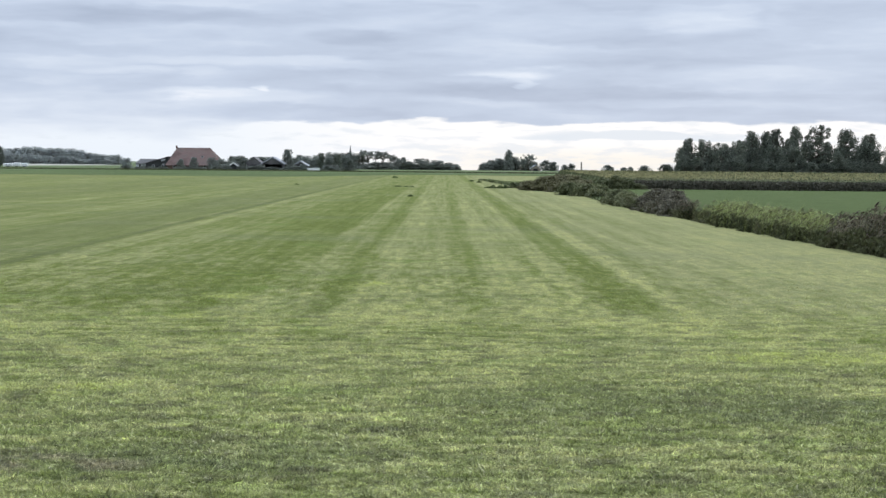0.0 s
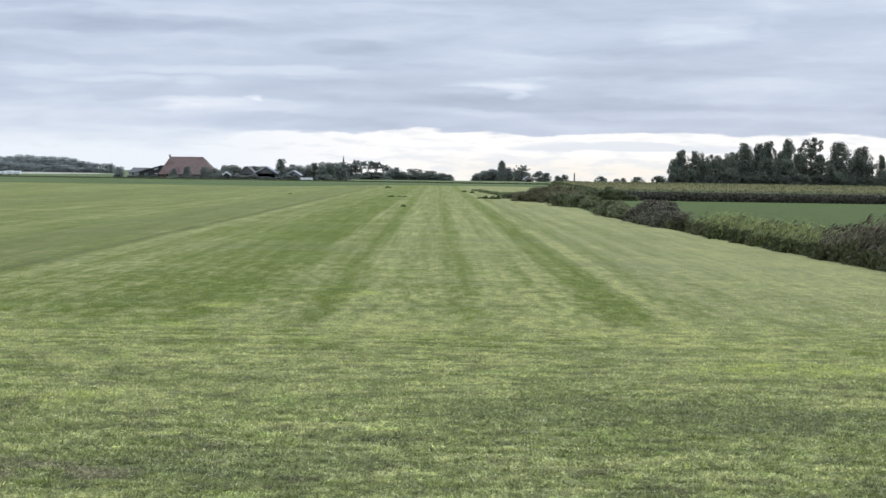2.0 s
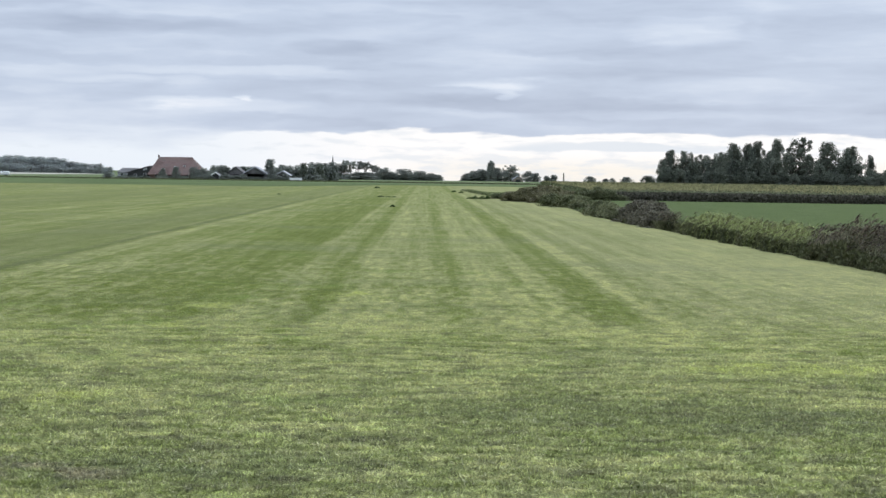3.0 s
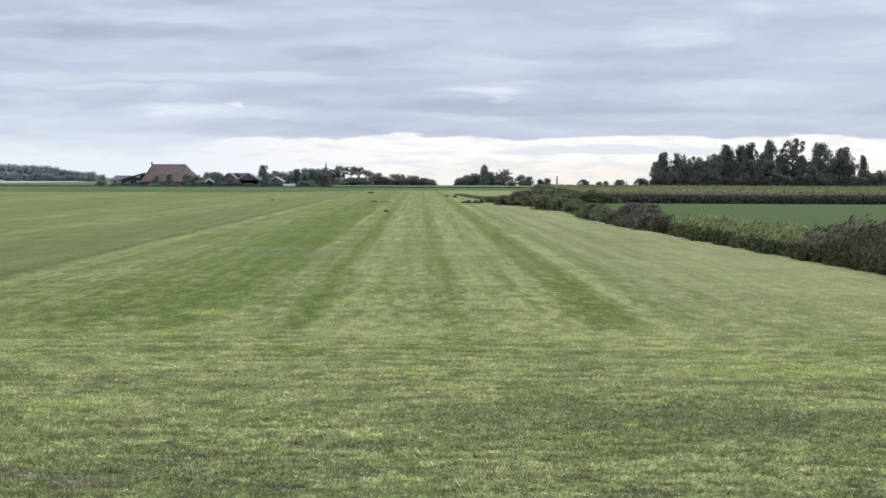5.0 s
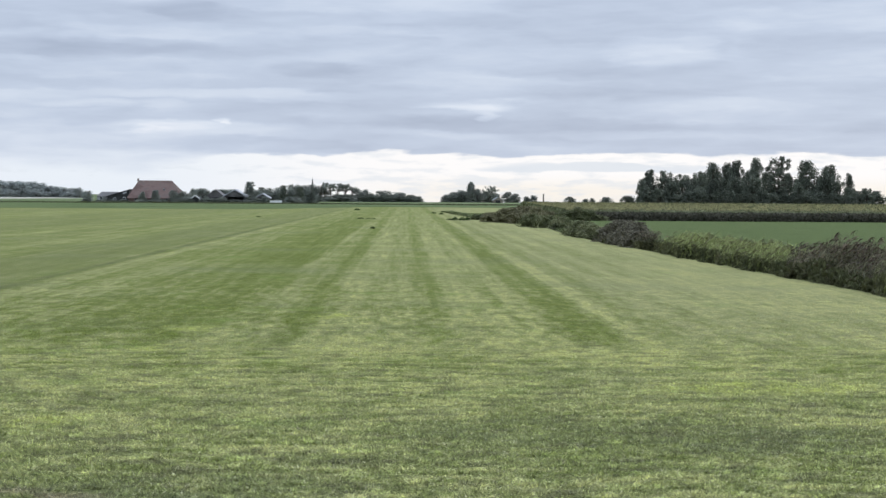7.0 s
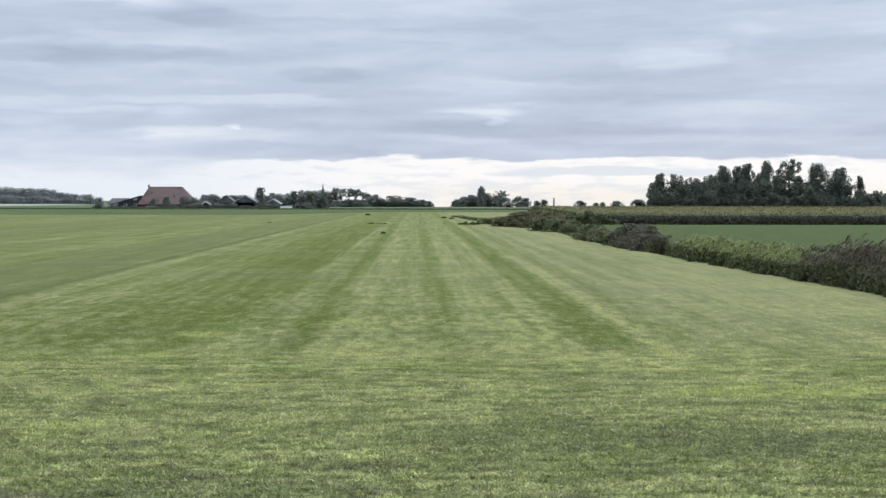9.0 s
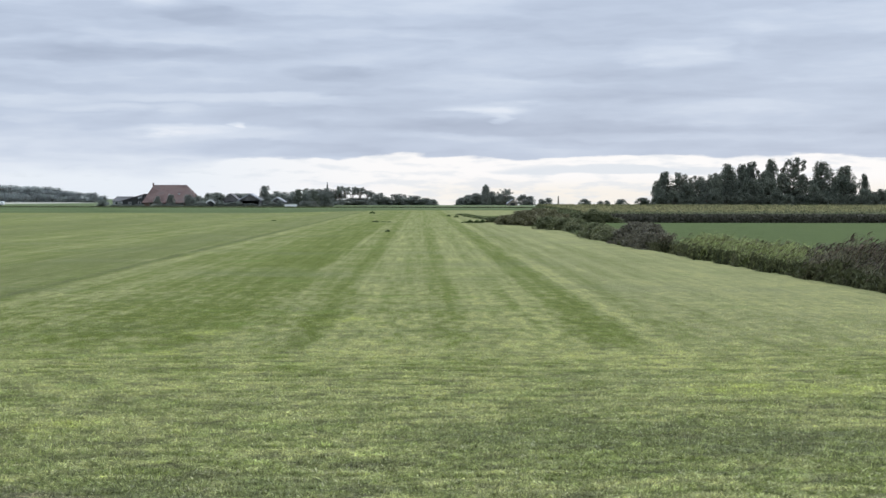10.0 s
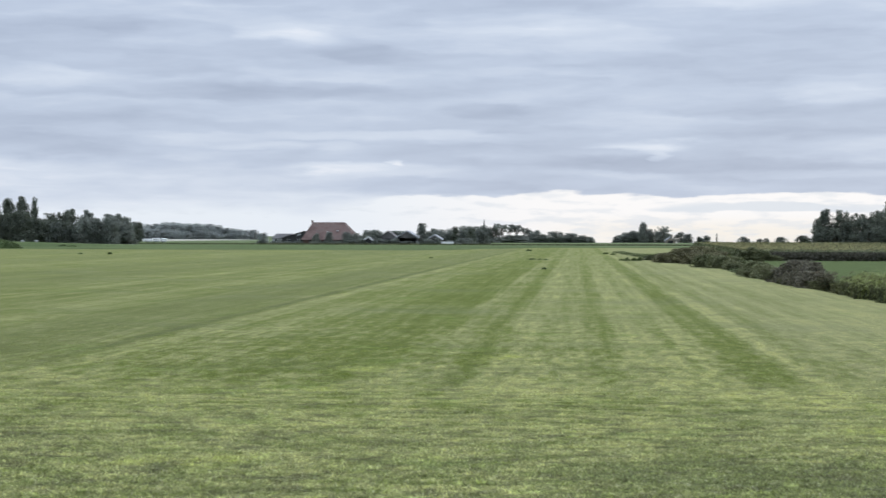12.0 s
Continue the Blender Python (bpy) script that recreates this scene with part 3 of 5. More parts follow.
def grow(kind, seed):
    """A tree one metre high and about one wide, as a pair of meshes: trunk with limbs, and crown."""
    rng = np.random.default_rng(seed)
    wood, tips = [], []
    spec = {
        # base of crown, number of limbs, cluster radius, leaves, leaf size, profile
        "poplar": (0.05, 110, 0.105, 9000, 0.021),
        "column": (0.02, 90, 0.13, 7000, 0.024),
        "round": (0.06, 95, 0.115, 8000, 0.023),
        "bushy": (0.00, 95, 0.115, 8000, 0.025),
        "airy": (0.20, 70, 0.09, 5200, 0.021),
        "tall_airy": (0.45, 15, 0.075, 2600, 0.024),
        "shrub": (0.00, 60, 0.15, 7000, 0.029),
    }[kind]
    low, limbs, blob, leaves, size = spec
    lean = rng.uniform(-0.03, 0.03, 2)
    spine = np.array([(lean[0] * h + rng.normal(0, 0.006), lean[1] * h + rng.normal(0, 0.006), h * 0.93) for h in np.linspace(0, 1, 7)])
    spine[0, :2] = 0
    thick = 0.028 if kind in ("poplar", "airy", "tall_airy", "column") else 0.035
    wood.append(tube(spine, np.linspace(thick, 0.004, 7), 6))
    for i in range(limbs):
        h = low + (0.95 - low) * (i + rng.uniform(0, 1)) / limbs
        k = (h - low) / (1 - low)
        if kind == "poplar":
            reach = 0.50 * max(0.11, 1 - abs((k - 0.38) / 0.64) ** 1.8)
        elif kind == "column":
            reach = 0.42 * max(0.3, (1 - k) ** 0.35)
        elif kind in ("round", "airy"):
            reach = 0.46 * math.sqrt(max(0.05, 1 - (2 * k - 0.85) ** 2 * 0.8))
        elif kind == "tall_airy":
            reach = 0.45 * rng.uniform(0.35, 1)
        else:
            reach = 0.46 * math.sqrt(max(0.04, 1 - k ** 2))
        reach *= rng.uniform(0.35, 1.05) ** 0.7
        a = rng.uniform(0, 2 * math.pi)
        start = np.array([np.interp(h * 0.82, spine[:, 2], spine[:, 0]), np.interp(h * 0.82, spine[:, 2], spine[:, 1]), h * 0.82])
        end = np.array([start[0] + math.cos(a) * reach, start[1] + math.sin(a) * reach, min(0.96, h + 0.03 * rng.normal())])
        mid = (start + end) / 2 + (0, 0, -0.02)
        wood.append(tube([start, mid, end], [0.009, 0.006, 0.002], 4))
        tips.append(end)
        if rng.random() < 0.5:
            tips.append(mid + rng.normal(0, 0.03, 3))
    if kind == "tall_airy":
        # long arching limbs that carry their leaves along the outer half
        tips = []
        for i in range(limbs):
            a, h = rng.uniform(0, 2 * math.pi), rng.uniform(0.2, 0.75)
            r = rng.uniform(0.15, 0.6)
            p = np.array([np.interp(h, spine[:, 2], spine[:, 0]), np.interp(h, spine[:, 2], spine[:, 1]), h])
            rise = rng.uniform(0.45, 1.0)
            bow = [p + np.array([math.cos(a) * r * k, math.sin(a) * r * k, (0.98 - h) * rise * math.sin(k * 2.0) + rng.normal(0, 0.025)]) for k in np.linspace(0, 1, 6)]
            wood.append(tube(bow, np.linspace(0.010, 0.002, 6), 4))
            tips.extend(bow[2:])
            tips.extend((np.array(bow[3:]) + np.array(bow[2:-1])) / 2)
    tips = np.array(tips)
    weight = rng.uniform(0.15, 1.6, len(tips)) ** 1.3
    pick = rng.choice(len(tips), leaves, p=weight / weight.sum())
    off = rng.normal(size=(leaves, 3))
    off /= np.linalg.norm(off, axis=1, keepdims=True)
    off *= (rng.uniform(0.15, 1.0, leaves) ** 0.5)[:, None] * blob * rng.uniform(0.6, 1.15, len(tips))[pick][:, None]
    off[:, 2] *= {"poplar": 0.85, "column": 0.7, "round": 0.85, "bushy": 1.15, "shrub": 1.2}.get(kind, 0.7)
    c = tips[pick] + off
    c[:, 2] = np.abs(c[:, 2] - 0.01) + 0.005
    c[:, 2] = np.minimum(c[:, 2], 1.0 - rng.uniform(0, 0.03, leaves))
    v, f = leaf_quads(c, size * rng.uniform(0.55, 1.3, leaves), rng, 0.3)
    return joined(wood), (v, f)


TREE_WORDS = {
    "poplar": ("poplar_tree", "tall ragged dark green poplar in a dense grove", "tree"),
    "column": ("column_tree", "narrow upright dark green tree with a dense crown", "tree"),
    "round": ("broadleaf_tree", "rounded dark green broadleaf tree", "tree"),
    "bushy": ("bushy_tree", "low dense bushy dark green tree", "tree"),
    "airy": ("loose_tree", "tall tree with a loose crown and gaps of sky", "tree"),
    "tall_airy": ("bare_stemmed_tree", "tall bare-stemmed tree with a thin flat crown", "tree"),
    "shrub": ("shrub", "low dark green garden shrub", "shrub"),
}
tree_count = 0


def plant_tree(kind, x, y, height, width, leaf=None, group=""):
    """A tree or shrub at its place, one of three growths of its kind, turned and scaled."""
    global tree_count
    tree_count += 1
    leaf = leaf or LEAF_DARK
    key = (kind, tree_count % 3, leaf.name)
    if key not in PROTO:
        (wv, wf), (cv, cf) = grow(kind, 11 + 7 * (tree_count % 3) + len(kind))
        PROTO[key] = mesh_from("trunk", wv, wf, BARK, smooth=True), mesh_from("crown", cv, cf, leaf)
    name, words, cat = TREE_WORDS[kind]
    e = thing(name, x, y, ground_height(x, y) - 0.05, words, cat, group)
    e.matrix_basis = pose(x, y, ground_height(x, y) - 0.05, 0, 0, (tree_count * 77) % 360) @ Matrix.Diagonal((width * 1.25, width * 1.25, height * 1.02, 1))
    trunk, crown = PROTO[key]
    part("trunk", trunk, BARK, e)
    part("crown", crown, leaf, e)
    return e


# poplar grove behind the maize
plant_tree("bushy", 83.1, 648, 10.0, 4.4, LEAF_DARK, "poplar grove behind the maize")
plant_tree("poplar", 86.4, 652, 13.3, 6.5, LEAF_DARK, "poplar grove behind the maize")
plant_tree("round", 92.1, 655, 13.0, 6.4, LEAF_DARK, "poplar grove behind the maize")
plant_tree("bushy", 93.1, 645, 9.3, 6.9, LEAF_DARK, "poplar grove behind the maize")
plant_tree("round", 98.7, 660, 11.9, 6.9, LEAF_DARK, "poplar grove behind the maize")
plant_tree("bushy", 100.3, 648, 10.2, 7.9, LEAF_DARK, "poplar grove behind the maize")
plant_tree("round", 105.3, 662, 12.4, 6.5, LEAF_DARK, "poplar grove behind the maize")
plant_tree("poplar", 108.3, 650, 16.0, 6.8, LEAF_DARK, "poplar grove behind the maize")
plant_tree("poplar", 114.3, 656, 16.4, 6.2, LEAF_DARK, "poplar grove behind the maize")
plant_tree("poplar", 116.5, 650, 16.9, 6.5, LEAF_DARK, "poplar grove behind the maize")
plant_tree("bushy", 108.3, 645, 10.2, 5.9, LEAF_DARK, "poplar grove behind the maize")
plant_tree("bushy", 115.6, 646, 11.1, 8.3, LEAF_DARK, "poplar grove behind the maize")
plant_tree("poplar", 123.9, 652, 17.8, 6.2, LEAF_DARK, "poplar grove behind the maize")
plant_tree("bushy", 122.5, 647, 10.8, 7.9, LEAF_DARK, "poplar grove behind the maize")
plant_tree("airy", 131.7, 650, 18.4, 10.0, LEAF_DARK, "poplar grove behind the maize")
plant_tree("bushy", 138.1, 646, 9.3, 5.9, LEAF_DARK, "poplar grove behind the maize")
plant_tree("bushy", 133.9, 660, 7.4, 5.3, LEAF_DARK, "poplar grove behind the maize")
plant_tree("poplar", 141.9, 652, 17.2, 9.4, LEAF_DARK, "poplar grove behind the maize")
plant_tree("bushy", 143.9, 646, 9.0, 6.3, LEAF_DARK, "poplar grove behind the maize")
plant_tree("poplar", 149.6, 650, 15.4, 8.8, LEAF_DARK, "poplar grove behind the maize")
plant_tree("bushy", 148.7, 647, 11.8, 8.9, LEAF_DARK, "poplar grove behind the maize")
plant_tree("bushy", 155.5, 646, 7.6, 5.6, LEAF_DARK, "poplar grove behind the maize")
plant_tree("poplar", 157.6, 655, 12.6, 4.2, LEAF_DARK, "poplar grove behind the maize")
plant_tree("bushy", 165.5, 650, 6.4, 9.0, LEAF_DARK, "poplar grove behind the maize")
plant_tree("bushy", 84.5, 700, 4.2, 6.9, LEAF_DARK, "poplar grove behind the maize")

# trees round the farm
plant_tree("round", -145.0, 845, 4.9, 4.6, LEAF_HAZE_FAR, "trees round the farm")
plant_tree("shrub", -136.0, 842, 1.5, 5.0, LEAF_HAZE_MID, "trees round the farm")
plant_tree("bushy", -118.5, 832, 4.6, 3.4, LEAF_HAZE_MID, "trees round the farm")
plant_tree("bushy", -112.5, 832, 5.3, 3.9, LEAF_HAZE_MID, "trees round the farm")
plant_tree("round", -104.7, 834, 5.4, 5.2, LEAF_HAZE_MID, "trees round the farm")
plant_tree("bushy", -100.6, 836, 4.9, 5.0, LEAF_HAZE_MID, "trees round the farm")
plant_tree("round", -91.8, 835, 6.3, 8.2, LEAF_HAZE_MID, "trees round the farm")
plant_tree("bushy", -84.7, 850, 5.6, 7.0, LEAF_HAZE_MID, "trees round the farm")
plant_tree("airy", -82.7, 850, 5.9, 6.5, LEAF_HAZE_MID, "trees round the farm")
plant_tree("column", -70.1, 834, 9.3, 6.4, LEAF_HAZE_MID, "trees round the farm")
plant_tree("round", -67.6, 880, 7.0, 9.4, LEAF_HAZE_MID, "trees round the farm")
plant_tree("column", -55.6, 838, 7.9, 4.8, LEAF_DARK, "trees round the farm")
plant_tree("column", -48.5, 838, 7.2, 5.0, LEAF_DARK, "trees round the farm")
plant_tree("bushy", -52.2, 842, 5.7, 5.7, LEAF_HAZE_MID, "trees round the farm")
plant_tree("bushy", -44.9, 850, 6.5, 6.8, LEAF_HAZE_MID, "trees round the farm")
plant_tree("shrub", -85.4, 826, 1.8, 11.4, LEAF_HAZE_MID, "trees round the farm")
plant_tree("shrub", -66.4, 826, 1.7, 11.4, LEAF_HAZE_MID, "trees round the farm")
plant_tree("shrub", -96.4, 826, 2.4, 8.1, LEAF_HAZE_MID, "trees round the farm")
plant_tree("shrub", -50.6, 826, 2.6, 7.6, LEAF_HAZE_MID, "trees round the farm")
plant_tree("round", -125.2, 870, 4.0, 8.0, LEAF_HAZE_MID, "trees round the farm")

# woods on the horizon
plant_tree("round", -68.9, 1010, 7.5, 10.8, LEAF_HAZE_MID, "woods on the horizon")
plant_tree("round", -61.3, 1012, 9.1, 10.8, LEAF_HAZE_MID, "woods on the horizon")
plant_tree("round", -53.3, 1016, 9.2, 11.2, LEAF_HAZE_MID, "woods on the horizon")
plant_tree("round", -46.6, 1012, 8.6, 9.3, LEAF_HAZE_MID, "woods on the horizon")
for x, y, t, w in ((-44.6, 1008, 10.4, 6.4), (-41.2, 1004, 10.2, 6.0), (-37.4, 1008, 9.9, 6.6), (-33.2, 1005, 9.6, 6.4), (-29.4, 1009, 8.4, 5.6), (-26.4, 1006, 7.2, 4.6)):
    plant_tree("tall_airy", x, y, t, w, LEAF_HAZE_MID, "woods on the horizon")
plant_tree("bushy", -35.3, 1000, 4.1, 18.4, LEAF_HAZE_MID, "woods on the horizon")
plant_tree("round", -22.9, 1004, 6.7, 8.0, LEAF_HAZE_MID, "woods on the horizon")
plant_tree("bushy", -18.6, 1006, 4.6, 6.2, LEAF_HAZE_MID, "woods on the horizon")
plant_tree("round", -12.2, 1010, 6.2, 9.9, LEAF_HAZE_MID, "woods on the horizon")
plant_tree("round", -3.7, 1012, 5.3, 10.2, LEAF_HAZE_MID, "woods on the horizon")
plant_tree("bushy", 2.2, 1010, 4.1, 7.7, LEAF_HAZE_MID, "woods on the horizon")
plant_tree("bushy", 6.8, 1012, 3.0, 4.6, LEAF_HAZE_MID, "woods on the horizon")
plant_tree("bushy", 23.0, 1096, 3.7, 5.4, LEAF_HAZE_MID, "woods on the horizon")
plant_tree("round", 27.4, 1100, 5.1, 7.4, LEAF_HAZE_MID, "woods on the horizon")
plant_tree("round", 32.5, 1100, 6.5, 9.4, LEAF_HAZE_MID, "woods on the horizon")
plant_tree("column", 38.4, 1094, 12.3, 6.5, LEAF_HAZE_MID, "woods on the horizon")
plant_tree("round", 42.5, 1100, 8.2, 6.7, LEAF_HAZE_MID, "woods on the horizon")
plant_tree("airy", 50.1, 1096, 10.0, 8.7, LEAF_HAZE_MID, "woods on the horizon")
plant_tree("bushy", 54.0, 1104, 5.3, 6.4, LEAF_HAZE_MID, "woods on the horizon")
plant_tree("round", 60.2, 1096, 6.4, 6.0, LEAF_HAZE_MID, "woods on the horizon")
plant_tree("bushy", 65.1, 1100, 5.4, 6.1, LEAF_HAZE_MID, "woods on the horizon")
plant_tree("bushy", 71.9, 1100, 3.8, 4.7, LEAF_HAZE_MID, "woods on the horizon")
plant_tree("bushy", 75.9, 1098, 4.5, 5.0, LEAF_HAZE_MID, "woods on the horizon")
plant_tree("bushy", 106.6, 1200, 4.4, 7.3, LEAF_HAZE_MID, "woods on the horizon")
plant_tree("bushy", 116.9, 1200, 3.1, 4.4, LEAF_HAZE_MID, "woods on the horizon")
plant_tree("bushy", 121.2, 1200, 3.5, 4.0, LEAF_HAZE_MID, "woods on the horizon")
plant_tree("bushy", 130.5, 1200, 4.3, 8.1, LEAF_HAZE_MID, "woods on the horizon")

# poplar grove beyond the dyke
plant_tree("poplar", -226.3, 702, 16.6, 6.9, LEAF_DARK, "poplar grove beyond the dyke")
plant_tree("poplar", -220.0, 700, 17.2, 7.0, LEAF_DARK, "poplar grove beyond the dyke")
plant_tree("poplar", -216.0, 704, 18.0, 6.2, LEAF_DARK, "poplar grove beyond the dyke")
plant_tree("column", -208.7, 698, 17.6, 3.8, LEAF_DARK, "poplar grove beyond the dyke")
plant_tree("bushy", -217.9, 694, 10.3, 10.6, LEAF_DARK, "poplar grove beyond the dyke")
plant_tree("bushy", -209.6, 694, 9.7, 9.6, LEAF_DARK, "poplar grove beyond the dyke")
plant_tree("round", -203.3, 700, 11.5, 7.3, LEAF_DARK, "poplar grove beyond the dyke")
plant_tree("bushy", -196.4, 696, 11.9, 10.7, LEAF_DARK, "poplar grove beyond the dyke")
plant_tree("poplar", -196.5, 704, 13.3, 8.1, LEAF_DARK, "poplar grove beyond the dyke")
plant_tree("poplar", -191.9, 712, 13.4, 7.2, LEAF_HAZE_MID, "poplar grove beyond the dyke")
plant_tree("bushy", -186.8, 704, 9.8, 7.8, LEAF_HAZE_MID, "poplar grove beyond the dyke")
plant_tree("poplar", -184.3, 714, 11.7, 8.6, LEAF_HAZE_MID, "poplar grove beyond the dyke")
plant_tree("poplar", -181.2, 716, 12.0, 7.2, LEAF_HAZE_MID, "poplar grove beyond the dyke")
plant_tree("poplar", -179.0, 722, 10.9, 6.0, LEAF_HAZE_MID, "poplar grove beyond the dyke")
plant_tree("bushy", -176.2, 710, 7.7, 7.6, LEAF_HAZE_MID, "poplar grove beyond the dyke")
plant_tree("round", -217.5, 900, 10.1, 7.2, LEAF_DARK, "poplar grove beyond the dyke")

# undergrowth that closes the groves and the farmyard
rng = np.random.default_rng(33)
for i in range(22):
    plant_tree("bushy", 84 + i * 3.7 + rng.uniform(-1, 1), 643 + rng.uniform(-2, 3), rng.uniform(4.5, 7.5), rng.uniform(5, 7), LEAF_DARK, "poplar grove behind the maize")
for i in range(7):
    plant_tree("poplar", 106 + i * 6.2 + rng.uniform(-1.5, 1.5), 662 + rng.uniform(-2, 6), rng.uniform(11.0, 14.0), rng.uniform(5, 7), LEAF_DARK, "poplar grove behind the maize")
for i in range(16):
    plant_tree("bushy", -226 + i * 3.2 + rng.uniform(-1, 1), 692 + rng.uniform(-2, 3), (rng.uniform(10.5, 12.5) if i < 6 else rng.uniform(7.0, 10.5)), rng.uniform(6, 8), LEAF_DARK if i < 9 else LEAF_HAZE_MID, "poplar grove beyond the dyke")
for i in range(20):
    plant_tree("bushy", -99 + i * 2.9 + rng.uniform(-1, 1), 862 + rng.uniform(-4, 8), rng.uniform(4.2, 6.2), rng.uniform(5, 7), LEAF_HAZE_MID, "trees round the farm")
for i in range(16):
    plant_tree("shrub", -141 + i * 5.6 + rng.uniform(-1.5, 1.5), 823 + rng.uniform(-2, 2), rng.uniform(0.9, 1.7), rng.uniform(4, 6), LEAF_HAZE_MID, "trees round the farm")

for i in range(7):
    plant_tree("bushy", 24 + i * 4.6 + rng.uniform(-1, 1), 1104 + rng.uniform(-3, 6), (4.6, 6.2, 7.2, 8.2, 7.4, 6.8, 5.0)[i], rng.uniform(6, 8), LEAF_HAZE_MID, "woods on the horizon")

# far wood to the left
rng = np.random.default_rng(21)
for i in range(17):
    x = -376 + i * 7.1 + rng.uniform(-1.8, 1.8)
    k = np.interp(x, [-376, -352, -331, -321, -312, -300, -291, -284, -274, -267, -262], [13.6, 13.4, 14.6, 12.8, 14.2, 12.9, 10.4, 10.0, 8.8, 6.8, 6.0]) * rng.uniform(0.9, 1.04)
    plant_tree("round" if i % 4 else "bushy", x, 1500 + rng.uniform(-10, 16), k, rng.uniform(12, 17) if x < -290 else rng.uniform(8, 11), LEAF_HAZE_FAR, "far wood")
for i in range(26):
    plant_tree("bushy", -374 + i * 4.3, 1490 + rng.uniform(-4, 6), rng.uniform(4.0, 8.0) if i < 19 else rng.uniform(3.0, 5.0), rng.uniform(7, 10), LEAF_HAZE_FAR, "far wood")
plant_tree("airy", -261.6, 1486, 8.2, 5.6, LEAF_HAZE_FAR, "far wood")
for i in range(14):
    plant_tree("bushy", -66 + i * 5.5 + rng.uniform(-1, 1), 1030 + rng.uniform(-5, 10), rng.uniform(3.0, 4.2), rng.uniform(7, 10), LEAF_HAZE_MID, "woods on the horizon")
for x, y, t, w in ((-69.6, 825, 2.6, 3.2), (-66.0, 822, 2.2, 4.0), (-62.8, 823, 2.9, 3.4), (-81.6, 824, 2.4, 4.2), (-83.2, 824, 2.0, 3.2), (-88.9, 825, 2.6, 3.2), (-95.8, 820, 2.0, 2.4), (-90.6, 820, 1.9, 2.6), (-101.8, 824, 3.4, 4.4)):
    plant_tree("bushy", x, y, t, w, LEAF_HAZE_MID, "trees round the farm")

# ================= reeds along the ditch


def ribbon(p0, p1, p2, w0, w1, across):
    """A bent leaf of two quads and a tip, from p0 over p1 to p2."""
    a = np.asarray(across)
    return [p0 - a * w0, p0 + a * w0, p1 + a * w1, p1 - a * w1, p2]


def grow_reeds(seed, stems, length, plumes, spread_x, spread_y):
    """Meshes of a clump of common reed bent by the wind: stems, leaves and plumes."""
    rng = np.random.default_rng(seed)
    sv, sf, lv, lq, lt, pv, pq, ptri = [], [], [], [], [], [], [], []
    for i in range(stems):
        x, y = rng.uniform(-spread_x, spread_x), rng.uniform(-spread_y, spread_y)
        edge = 1 - 0.25 * abs(x / spread_x) ** 2
        h = length * (0.42 + 0.7 * rng.uniform(0, 1) ** 0.9) * edge
        lean = np.array([rng.normal(0.36, 0.17), rng.normal(-0.05, 0.14)])
        if rng.random() < 0.12:
            lean *= 1.9
        foot = np.array([x, y, 0.0])
        mid = foot + np.array([lean[0] * 0.3, lean[1] * 0.3, 0.55]) * h
        top = foot + np.array([lean[0], lean[1], 1.0 - 0.35 * (lean ** 2).sum()]) * h
        v, f = tube([foot, mid, top], [0.006, 0.005, 0.002], 3)
        sf.append(f + sum(len(q) for q in sv))
        sv.append(v)
        for j in range(12):
            k = rng.uniform(0.22, 0.97)
            p = mid + (top - mid) * (k - 0.55) / 0.45 if k > 0.55 else foot + (mid - foot) * k / 0.55
            a = rng.normal(-0.2, 0.85)
            d = np.array([math.cos(a), math.sin(a), 0.0])
            ln = rng.uniform(0.35, 0.7)
            q = p + d * ln * 0.38 + (0, 0, ln * rng.uniform(0.3, 0.6))
            t = q + d * ln * 0.5 + (0, 0, ln * rng.uniform(-0.4, 0.35))
            b = len(lv)
            lv.extend(ribbon(p, q, t, 0.007, 0.011, (-d[1], d[0], rng.uniform(-0.5, 0.5))))
            lq.append((b, b + 1, b + 2, b + 3))
            lt.append((b + 3, b + 2, b + 4))
        if rng.random() < plumes:
            d = np.array([1.0, rng.normal(0, 0.4), 0.0])
            for j in range(4):
                a = np.array([rng.normal(), rng.normal(), rng.normal() * 0.3])
                a /= np.linalg.norm(a)
                p = top + rng.normal(0, 0.012, 3)
                ln = rng.uniform(0.22, 0.40)
                q = p + d * ln * 0.5 + (0, 0, ln * 0.45)
                t = q + d * ln * 0.6 + (0, 0, -ln * rng.uniform(-0.1, 0.3))
                b = len(pv)
                pv.extend(ribbon(p, q, t, 0.012, 0.032, a))
                pq.append((b, b + 1, b + 2, b + 3))
                ptri.append((b + 3, b + 2, b + 4))
    # dead leaves and stumps low in the clump, adding painted shade at its foot
    m = 2200
    k = rng.uniform(0, 1, m)
    c = np.stack([(rng.uniform(0, 1, m) ** 1.6 * 2 - 1.05) * spread_x * (1 - 0.2 * k), rng.uniform(-1.05, 1.05, m) * spread_y, 0.35 + 1.2 * k ** 1.7], 1)
    dead = leaf_quads(c, rng.uniform(0.05, 0.15, m), rng, 2.4)
    return dead, (np.concatenate(sv), np.concatenate(sf)), (np.array(lv), [np.array(lq), np.array(lt)]), (np.array(pv), [np.array(pq), np.array(ptri)])


REED_KINDS = {}
